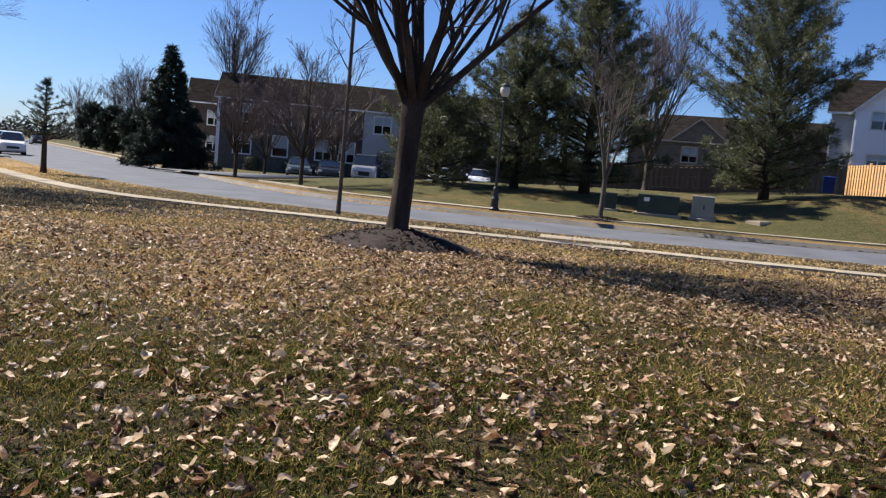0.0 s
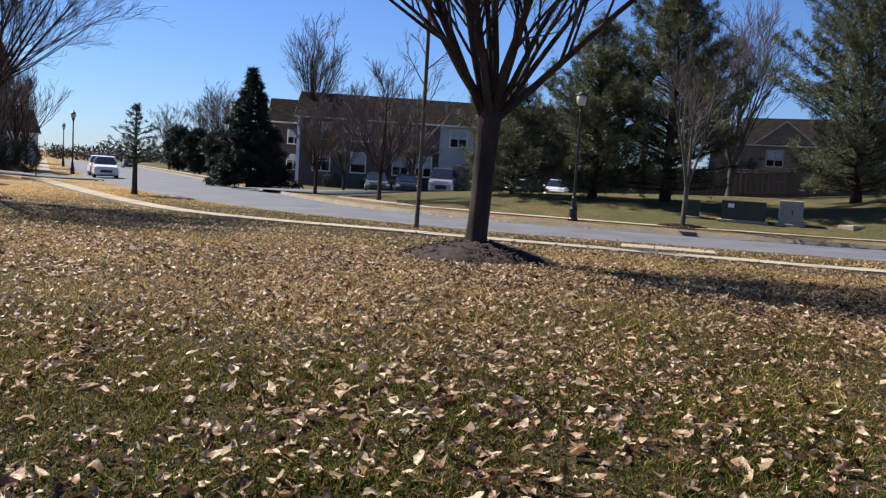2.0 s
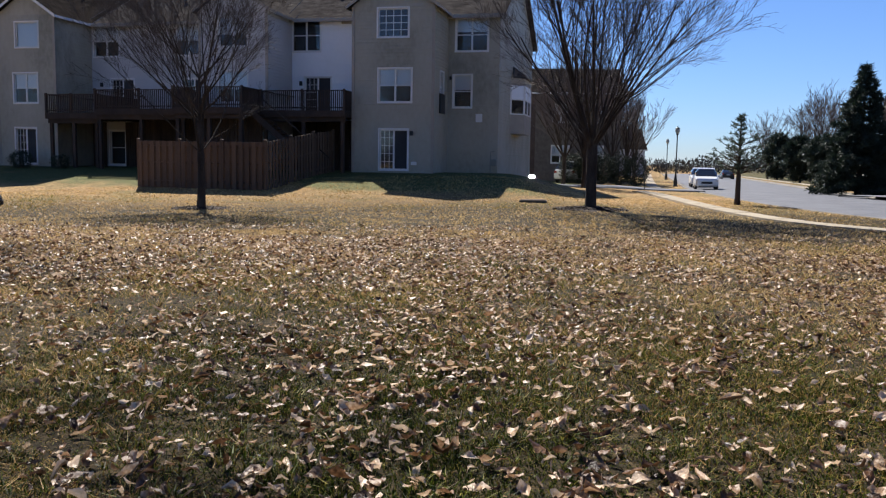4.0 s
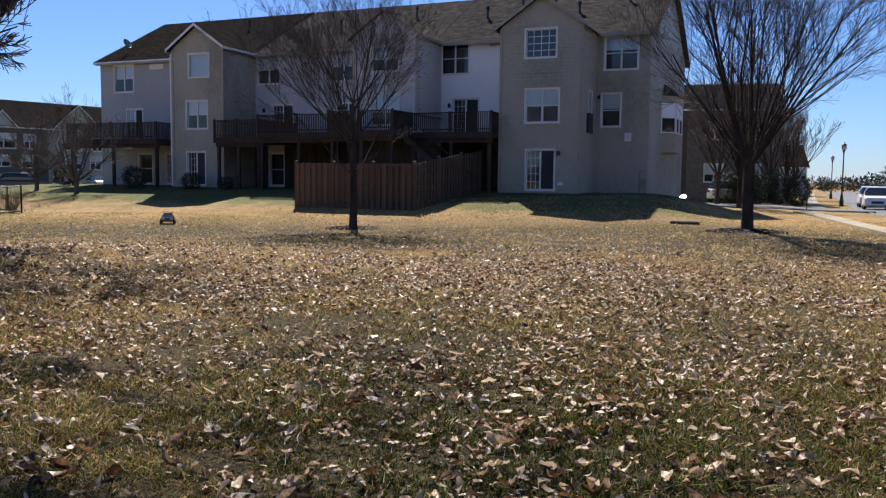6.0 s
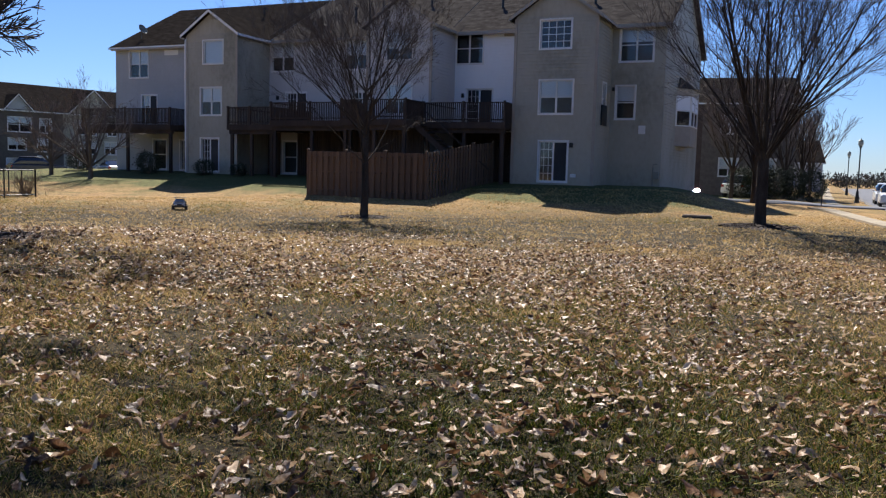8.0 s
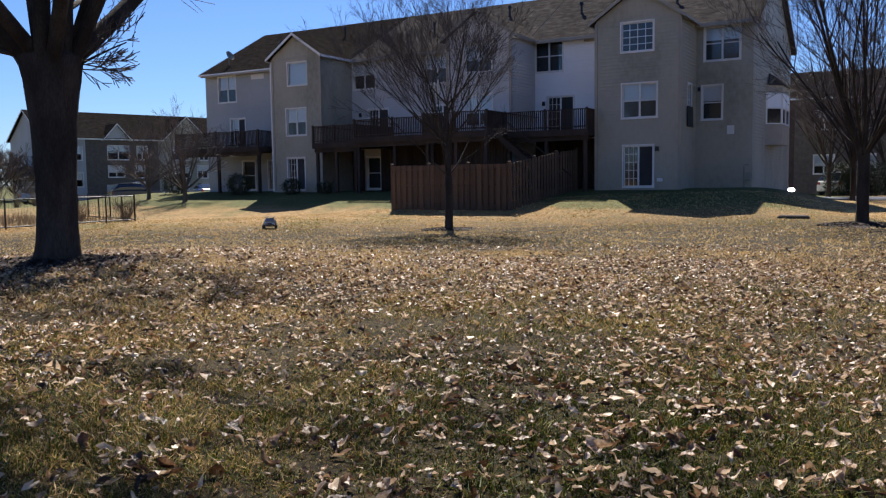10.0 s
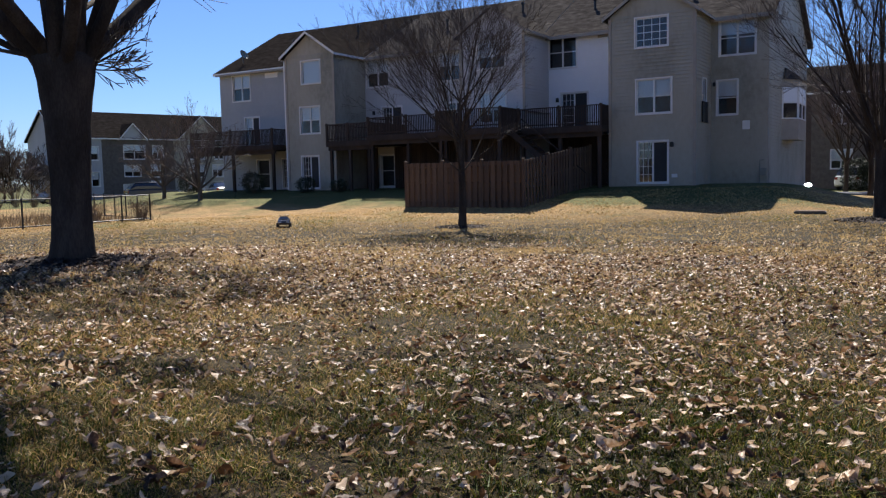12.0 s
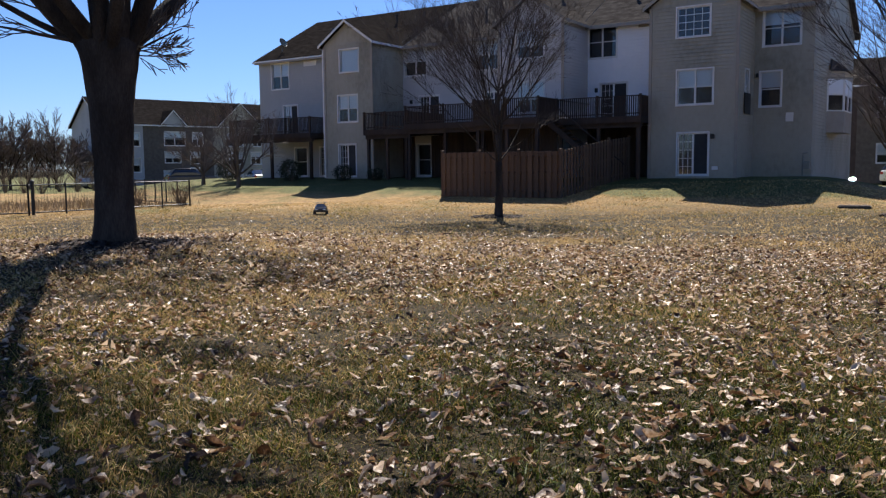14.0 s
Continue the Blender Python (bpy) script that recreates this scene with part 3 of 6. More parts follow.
def conifer(name, x, y, z, seed, label, height, radius, mat, bare=0.08, density=1.0, whorl=0.45, up=0.2, tuft=0.22, ragged=0.25, bark=BARK, peak=0.35, lean=(0, 0), conical=False, soft=0.0, taper=0.62, needles=12, slim=0.10):
    """A conifer: trunk, tiers of limbs with side shoots, and needle tufts along them."""
    rnd = random.Random(seed)
    rng = np.random.default_rng(seed)
    wood = Shape()
    r0 = height * 0.017 + 0.05
    wood.tube([(lean[0] * t, lean[1] * t, height * t - 0.1) for t in (0, 0.1, 0.3, 0.6, 0.85, 1)], [r0 * 1.3, r0, r0 * 0.85, r0 * 0.5, r0 * 0.25, 0.01], 8)
    seeds, dirs = [], []
    h = bare * height
    while h < height * 0.985:
        t = h / height
        u = (t - bare) / (1 - bare)
        if conical:
            reach = radius * (1 - u) ** 1.05 + 0.10
        else:
            reach = radius * (min(1, 0.55 + soft + u / peak * (0.45 - soft)) if u < peak else ((1 - u) / (1 - peak)) ** taper) + 0.15
        n = rnd.randint(5, 7)
        w0 = rnd.uniform(0, 6.28)
        for k in range(n):
            w = w0 + 6.283 * k / n + rnd.uniform(-0.35, 0.35)
            ln = reach * rnd.uniform(1 - ragged * 1.6, 1 + ragged * 0.55)
            rise = up * rnd.uniform(0.4, 1.5) + (0.5 * u if not conical else -0.1) - soft * 1.6 * max(0, 1 - u / 0.3)
            d = Vector((math.cos(w), math.sin(w), rise)).normalized()
            p = Vector((lean[0] * t, lean[1] * t, h))
            path, v = [p.copy()], d.copy()
            for i in range(4):
                v.z += 0.10 * (0.6 - 0.1 * i) * (1 if not conical else 0.5)
                v.normalize()
                p = p + v * ln / 4
                path.append(p.copy())
            wood.tube(path, [max(0.008, r0 * 0.34 * (1 - t) * (1 - 0.22 * i) + 0.006) for i in range(5)], 4, cap=False)
            m = max(3, int(ln * 9 * density))
            for j in range(m):
                s = rnd.uniform(0.18, 1.0) ** 0.75 * 3.999
                i = int(s)
                q = path[i].lerp(path[i + 1], s - i)
                ax = (path[i + 1] - path[i]).normalized()
                sd = rnd.choice((-1, 1))
                out = Vector((-ax.y * sd, ax.x * sd, rnd.uniform(-0.25, 0.35)))
                off = rnd.uniform(0, 0.46) * (1.15 - s / 4) * ln * 0.6
                seeds.append(q + (ax * 0.7 + out) * off + Vector((0, 0, rnd.gauss(0, soft))))
                dirs.append((ax + out * 0.6 + Vector((0, 0, up))).normalized())
        h += whorl * rnd.uniform(0.7, 1.25) * (1 if height > 5 else 0.6)
    c = np.array([tuple(s) for s in seeds])
    d = np.array([tuple(s) for s in dirs])
    per = needles
    c2 = np.repeat(c, per, 0) + rng.normal(0, tuft * 0.22, (len(c) * per, 3))
    g = np.repeat(d, per, 0) * 0.55 + rng.normal(0, 0.55, (len(c) * per, 3))
    g /= np.linalg.norm(g, axis=1)[:, None]
    sidev = np.cross(g, rng.normal(0, 1, g.shape))
    sidev /= np.linalg.norm(sidev, axis=1)[:, None]
    size = tuft * rng.uniform(0.6, 1.3, (len(g), 1))
    wide = size * slim
    verts = np.stack([c2 - sidev * wide, c2 + sidev * wide, c2 + g * size], 1).reshape(-1, 3)
    th = thing(name, pose(x, y, z, 0, 0, rnd.uniform(0, 360)), label, "tree")
    part("trunk", wood, bark, th, smooth=True)
    part("crown", soup("crown", verts, np.arange(len(verts)).reshape(-1, 3), mat), mat, th, "evergreen needles").data
    return th


def mulch_ring(x, y, radius, height, seed, label):
    rng = np.random.default_rng(seed)
    sh = Shape()
    n, m = 48, 10
    for j in range(m + 1):
        t = j / m
        for k in range(n):
            w = 2 * math.pi * k / n
            rr = radius * t * (1 + 0.10 * math.sin(3 * w + seed) + 0.05 * math.sin(7 * w)) + 0.02
            px, py = x + rr * math.cos(w), y + rr * math.sin(w)
            lump = 0.02 * rng.normal() * (t < 0.97)
            sh.v.append((px, py, land_at(px, py) + height * (1 - t ** 1.6) - 0.03 * (j == m) + lump))
    for j in range(m):
        for k in range(n):
            k2 = (k + 1) % n
            sh.f.append((j * n + k, (j + 1) * n + k, (j + 1) * n + k2, j * n + k2))
    th = tagged(part("mulch_mound", sh, MULCH, smooth=True), label, "mulch")
    # loose chips
    k = 1500
    w, t = rng.uniform(0, 6.283, k), np.sqrt(rng.uniform(0, 1.1, k))
    px, py = x + radius * t * np.cos(w), y + radius * t * np.sin(w)
    pz = land(px, py) + np.maximum(height * (1 - np.minimum(t, 1) ** 1.6), 0) + 0.012
    a = rng.uniform(0, 6.283, k)
    u = np.stack([np.cos(a), np.sin(a), rng.normal(0, 0.3, k)], 1) * rng.uniform(0.02, 0.06, (k, 1))
    v = np.stack([-np.sin(a), np.cos(a), rng.normal(0, 0.5, k)], 1) * rng.uniform(0.008, 0.022, (k, 1))
    c = np.stack([px, py, pz], 1)
    verts = np.stack([c - u - v, c + u - v, c + u + v, c - u + v], 1).reshape(-1, 3)
    chips = part("loose_mulch", soup("loose_mulch", verts, np.arange(len(verts)).reshape(-1, 4), MULCH, per=4), MULCH, th)
    chips["kind"] = "stuff"
    return th


def build_trees():
    mulch_ring(7.95, 13.95, 1.5, 0.34, 3, "low mound of dark brown bark mulch round a tree")
    bare_tree(7.95, 13.95, land_at(7.95, 13.95) + 0.2, 11, "bare shade tree with forking limbs in a mulch mound", turn=40,
              height=9.4, fork=2.75, base_r=0.20, spread=0.72, limbs=15, levels=4, up=0.25, thin=0.004, lean=(0.14, -0.1), neck=0.3, heavy=1.1)
    mulch_ring(-12.0, 8.4, 1.35, 0.10, 5, "worn patch of dark mulch round a tree")
    bare_tree(-11.93, 8.42, land_at(-12.0, 8.4) + 0.02, 23, "large bare shade tree with a thick dark trunk", turn=10,
              height=14.6, fork=3.35, base_r=0.305, spread=0.86, limbs=12, levels=4, up=0.09, flare=1.25, thin=0.008, twig_mul=1.15, neck=0.8, heavy=1.15, low=0.3,
              first=[(3.05, radians(222), 1.2, 0.075, 2.8), (2.9, radians(40), 1.15, 0.03, 1.3)])
    bare_tree(-14.25, 25.15, land_at(-14.25, 25.15), 31, "slender bare lawn tree with a dense twiggy crown", turn=0,
              height=8.6, fork=1.95, base_r=0.135, spread=1.0, limbs=22, levels=4, twig_mul=0.92, up=0.42, thin=0.0032, leader=2.6, heavy=0.82, low=0.45)
    mulch_ring(-14.25, 25.15, 0.9, 0.05, 8, "thin dark ring of old mulch round a tree")
    mulch_ring(-1.6, 29.0, 1.25, 0.10, 6, "low ring of dark mulch round a tree")
    bare_tree(-1.6, 29.0, land_at(-1.6, 29.0), 47, "bare vase-shaped tree in a mulch ring", turn=70,
              height=10.0, fork=2.4, base_r=0.19, spread=0.84, limbs=17, levels=4, twig_mul=0.98, up=0.32, thin=0.004, heavy=0.85)
    bare_tree(10.25, 21.75, land_at(10.25, 21.75), 52, "thin straight young tree in the road verge", bark=BARK_PALE, twig=TWIG_RED,
              height=8.2, fork=6.6, base_r=0.058, spread=0.5, limbs=4, levels=3, flare=1.2,
              first=[(2.4 + 0.42 * k, 2.4 * k, 0.85, 0.02, 1.5 - 0.1 * k) for k in range(10)])
    conifer("young_cedar", 3.95, 35.75, land_at(3.95, 35.75), 61, "small sparse evergreen with upswept branches in the verge", 3.7, 1.35, CEDAR,
            bare=0.34, density=0.7, whorl=0.30, up=0.50, tuft=0.13, ragged=0.60, bark=BARK, conical=True)
    for x, y, s, h, kw in ((14.6, 45.4, 71, 4.9, {}), (15.9, 38.9, 72, 6.3, {}), (22.5, 63, 73, 7.0, {}), (28.0, 62, 74, 6.5, {})):
        bare_tree(x, y, land_at(x, y), s, "bare street tree with a rounded twiggy crown", twig=TWIG_RED,
                  height=h, fork=1.5, base_r=0.11, spread=0.78, limbs=11, levels=3, twig_mul=1.05, up=0.45, thin=0.008)
    bare_tree(25.3, 81, land_at(25.3, 81), 75, "tall bare tree rising behind the roofs", twig=TWIG_RED, height=14.3, fork=6, base_r=0.22, spread=0.45, limbs=9, levels=3, twig_mul=1.1, up=0.5, thin=0.010)
    bare_tree(23.2, 24.95, land_at(23.2, 24.95), 76, "slim leaning bare tree beside a street lamp", bark=BARK_PALE, twig=TWIG_RED,
              height=7.0, fork=1.9, base_r=0.10, spread=0.33, limbs=4, levels=3, lean=(0.12, 0.05))
    mulch_ring(23.2, 24.95, 0.9, 0.08, 9, "dark mulch ring on the far verge")
    bare_tree(40, 39.3, land_at(40, 39.3), 77, "bare vase-shaped tree in front of a board fence", bark=BARK_PALE, twig=TWIG_RED,
              height=10, fork=2.2, base_r=0.2, spread=0.6, limbs=12, levels=3, twig_mul=1.1, up=0.5, thin=0.010)
    bare_tree(38.5, 66, land_at(38.5, 66), 78, "bare ornamental tree beside a white house wall", height=6, fork=1.2, base_r=0.13, spread=0.85, limbs=9, levels=3, twig_mul=1.3, thin=0.011)
    bare_tree(50.8, 26.4, land_at(50.8, 26.4), 79, "dark bare tree beside a white gabled house", height=5.6, fork=1.4, base_r=0.14, spread=0.95, limbs=9, levels=3, up=0.2, twig_mul=1.3, thin=0.011)
    bare_tree(-38.2, 35.5, land_at(-38.2, 35.5), 81, "small bare spreading tree beside a raised deck", height=5.2, fork=0.8, base_r=0.14, spread=0.95, limbs=10, levels=3, up=0.15, twig_mul=0.95, thin=0.006, twig=TWIG_RED, bark=BARK_PALE)
    bare_tree(-42.5, 36.5, land_at(-42.5, 36.5), 82, "small bare spreading tree beside a raised deck", height=4.8, fork=0.9, base_r=0.12, spread=0.95, limbs=9, levels=3, up=0.15, twig_mul=0.95, thin=0.006, twig=TWIG_RED, bark=BARK_PALE)
    for k, (x, y, h) in enumerate(((-3.5, 55, 8.5), (-5.5, 63, 8), (-2.2, 70, 8.5), (-1.2, 84, 9), (-0.5, 98, 9), (-6, 92, 9.5), (19, 92, 9), (21, 112, 9.5), (18.5, 130, 9))):
        bare_tree(x, y, land_at(x, y), 90 + k, "bare street tree farther up the road", twig=TWIG_RED, height=h, fork=2.2, base_r=0.15, spread=0.6, limbs=9, levels=3, up=0.5, twig_mul=0.95, thin=0.012)
    conifer("pine_tree", 25.6, 34.2, land_at(25.6, 34.2), 101, "tall green pine with feathery upswept branches", 8.8, 3.6, PINE, bare=0.05, density=1.4, whorl=0.30, up=0.26, tuft=0.27, ragged=0.42, peak=0.25, soft=0.14, taper=0.8, needles=15, slim=0.05)
    conifer("pine_tree", 28.4, 32.0, land_at(28.4, 32.0), 102, "tall green pine with feathery upswept branches", 11.5, 4.4, PINE, bare=0.05, density=1.4, whorl=0.30, up=0.26, tuft=0.27, ragged=0.42, peak=0.25, soft=0.14, taper=0.8, needles=15, slim=0.05)
    conifer("pine_tree", 22.6, 37.0, land_at(22.6, 37.0), 103, "low green pine at the edge of a pine group", 5.5, 3.4, PINE, bare=0.04, density=1.4, whorl=0.30, up=0.26, tuft=0.27, ragged=0.42, peak=0.25, soft=0.14, taper=0.8, needles=15, slim=0.05)
    conifer("pine_tree", 36.9, 27.8, land_at(36.9, 27.8), 104, "broad green pine with loose outer branches", 10.6, 4.7, PINE, bare=0.06, density=1.4, whorl=0.30, up=0.28, tuft=0.27, ragged=0.42, peak=0.4, soft=0.14, taper=0.5, needles=15, slim=0.05)
    conifer("spruce_tree", 14.3, 60.3, land_at(14.3, 60.3), 105, "dark conical spruce beside the road", 8.6, 3.3, SPRUCE, bare=0.03, density=1.7, whorl=0.30, up=0.05, tuft=0.34, ragged=0.2, conical=True)
    conifer("spruce_tree", 18.4, 77.0, land_at(18.4, 77.0), 106, "smaller dark spruce beside the road", 5.6, 2.3, SPRUCE, bare=0.03, density=1.6, whorl=0.32, up=0.05, tuft=0.34, ragged=0.25, conical=True)
    for k, (x, y, h) in enumerate(((18.2, 88, 4.6), (18.4, 104, 5.0), (18.6, 122, 6.0))):
        conifer("cedar_tree", x, y, land_at(x, y), 110 + k, "dark rounded evergreen lining the road", h, 2.6, SPRUCE, bare=0.05, density=0.9, whorl=0.5, up=0.2, tuft=0.5, ragged=0.2, peak=0.4)


build_trees()


# ---------------------------------------------------------------- buildings
LAP = 0.17


def wall_shape(m, length, z0, z1, holes, thick=0.2, sh=None, lap=0.034):
    """A lap-sided wall with openings through it. m: local x along the wall, y inwards. holes: (x0, x1, z0, z1)."""
    sh = sh or Shape()
    us = sorted({0.0, length, *(h[0] for h in holes), *(h[1] for h in holes)})
    zs = sorted({z0, z1, *(h[2] for h in holes), *(h[3] for h in holes)})
    courses = [k * LAP for k in range(math.ceil(z0 / LAP), math.ceil(z1 / LAP))] if lap else []

    def P(u, w, z):
        return tuple(m @ Vector((u, w, z)))

    def inside(u, z):
        return any(h[0] < u < h[1] and h[2] < z < h[3] for h in holes)

    cuts = sorted({*zs, *courses})
    for i in range(len(us) - 1):
        a, b = us[i], us[i + 1]
        for c, d in zip(cuts[:-1], cuts[1:]):
            if d - c < 1e-4 or inside((a + b) / 2, (c + d) / 2):
                continue
            k = math.floor((c + d) / 2 / LAP)
            wc, wd = (-lap * (1 - (q / LAP - k)) for q in (c, d))
            sh.poly([P(a, wc, c), P(b, wc, c), P(b, wd, d), P(a, wd, d)])
            if lap and abs(c - k * LAP) < 1e-4:
                sh.poly([P(a, 0, c), P(b, 0, c), P(b, wc, c), P(a, wc, c)])
        for c, d in zip(zs[:-1], zs[1:]):
            if not inside((a + b) / 2, (c + d) / 2):
                sh.poly([P(a, thick, c), P(a, thick, d), P(b, thick, d), P(b, thick, c)])
    for a, b, c, d in holes:
        sh.poly([P(a, 0, c), P(a, 0, d), P(a, thick, d), P(a, thick, c)])
        sh.poly([P(b, 0, c), P(b, thick, c), P(b, thick, d), P(b, 0, d)])
        sh.poly([P(a, 0, c), P(a, thick, c), P(b, thick, c), P(b, 0, c)])
        sh.poly([P(a, 0, d), P(b, 0, d), P(b, thick, d), P(a, thick, d)])
    for u in (0, length):
        sh.poly([P(u, 0, z0), P(u, 0, z1), P(u, thick, z1), P(u, thick, z0)])
    sh.poly([P(0, 0, z1), P(length, 0, z1), P(length, thick, z1), P(0, thick, z1)])
    return sh


def window(parent, m, w, h, style="double", trim=TRIM, blind=0.5, name="window"):
    """A window in its opening; m puts (0, 0, 0) at the opening's lower left corner on the wall's face, y inwards."""
    s = Shape()
    c = 0.075
    s.box(-c, 0.0, -0.055, 0.06, -c, h + c, m).box(w, w + c, -0.055, 0.06, -c, h + c, m)
    s.box(0.0, w, -0.055, 0.06, h, h + c, m)
    s.box(0.0, w, -0.06, 0.06, -c, 0.0, m)
    win = part(name, s, trim, parent)
    units = {"double": 2, "single": 1, "grid": 1, "slider": 2, "plain": 1}[style]
    uw = w / units
    for k in range(units):
        a, b = k * uw, (k + 1) * uw
        f = 0.045
        rails = Shape()
        rails.box(a, a + f, 0.03, 0.09, 0, h, m).box(b - f, b, 0.03, 0.09, 0, h, m)
        rails.box(a + f, b - f, 0.03, 0.09, 0, f, m).box(a + f, b - f, 0.03, 0.09, h - f, h, m)
        if style in ("double", "single"):
            rails.box(a + f, b - f, 0.025, 0.09, h * 0.5 - 0.025, h * 0.5 + 0.025, m)
        if style == "grid":
            for q in range(1, 4):
                rails.box(w * q / 4 - 0.014, w * q / 4 + 0.014, 0.035, 0.075, f, h - f, m)
            for q in range(1, 4):
                rails.box(f, w - f, 0.037, 0.073, h * q / 4 - 0.014, h * q / 4 + 0.014, m)
        if style == "slider" and k == 0:
            for q in range(1, 3):
                rails.box(a + (uw) * q / 3 - 0.012, a + uw * q / 3 + 0.012, 0.035, 0.075, f, h - f, m)
            for q in range(1, 5):
                rails.box(a + f, b - f, 0.037, 0.073, h * q / 5 - 0.012, h * q / 5 + 0.012, m)
        part("sash", rails, trim, win)
        # Opaque dark sheet added over one leaf to hide its bright reflections.
        if style == "slider" and k == 1:
            part("dark_pane_sheet", Shape().box(a + f, b - f, 0.046, 0.050, f, h - f, m), ROOM_SHADE, win, "opaque dark sheet hiding pane reflections")
        pane = Shape().poly([m @ Vector(p) for p in ((a + f, 0.058, f), (b - f, 0.058, f), (b - f, 0.058, h - f), (a + f, 0.058, h - f))])
        g = part("pane", pane, GLASS, win)
        g.visible_shadow = False
        if blind:
            bl = Shape()
            top, low = h - f, h - f - (h - 2 * f) * blind
            n = max(4, int((top - low) / 0.09))
            for q in range(n):
                z1 = top - (top - low) * q / n
                z2 = top - (top - low) * (q + 1) / n
                bl.poly([m @ Vector((a + f, 0.10, z1)), m @ Vector((a + f, 0.125, z2)), m @ Vector((b - f, 0.125, z2)), m @ Vector((b - f, 0.10, z1))])
            part("blind", bl, BLIND, win)
    return win


def gable_roof(parent, x0, x1, y0, y1, eave, ridge, over=0.35, mat=SHINGLE, along="x", thick=0.11, trim=TRIM_DULL):
    """Two slopes meeting at a ridge, with fascia boards along the eaves and rakes."""
    def P(u, v, z):
        return (u, v, z) if along == "x" else (v, u, z)
    a0, a1, b0, b1 = (x0, x1, y0, y1) if along == "x" else (y0, y1, x0, x1)
    mid = (b0 + b1) / 2
    slope = (ridge - eave) / (mid - b0)
    s = Shape()
    for sgn, e in ((-1, b0), (1, b1)):
        lo = (e + sgn * over, eave - slope * over)
        q = [P(a0 - over, lo[0], lo[1]), P(a1 + over, lo[0], lo[1]), P(a1 + over, mid, ridge), P(a0 - over, mid, ridge)]
        top = [(p[0], p[1], p[2] + thick) for p in q]
        s.poly(top)
        s.poly(q[::-1])
        s.poly([q[0], q[1], top[1], top[0]])
        s.poly([q[1], q[2], top[2], top[1]])
        s.poly([q[3], q[0], top[0], top[3]])
    roof = part("roof", s, mat, parent)
    t = Shape()
    for sgn, e in ((-1, b0), (1, b1)):
        y, z = e + sgn * (over + 0.03), eave - slope * over
        t.poly([P(a0 - over, y, z - 0.03), P(a1 + over, y, z - 0.03), P(a1 + over, y, z + thick), P(a0 - over, y, z + thick)])
        for a in (a0 - over - 0.03, a1 + over + 0.03):
            t.poly([P(a, y, z - 0.05), P(a, mid, ridge - 0.05), P(a, mid, ridge + thick + 0.01), P(a, y, z + thick + 0.01)])
    part("fascia", t, trim, roof, "painted fascia board")
    return roof


def gable_end(parent, pts, mat, name="gable"):
    s = Shape()
    s.poly(pts)
    return part(name, s, mat, parent)


M43 = 43.45   # rear face of the townhouses
B40 = 40.25   # face of their projecting bays
GZ = 0.70
EAVE = 9.15


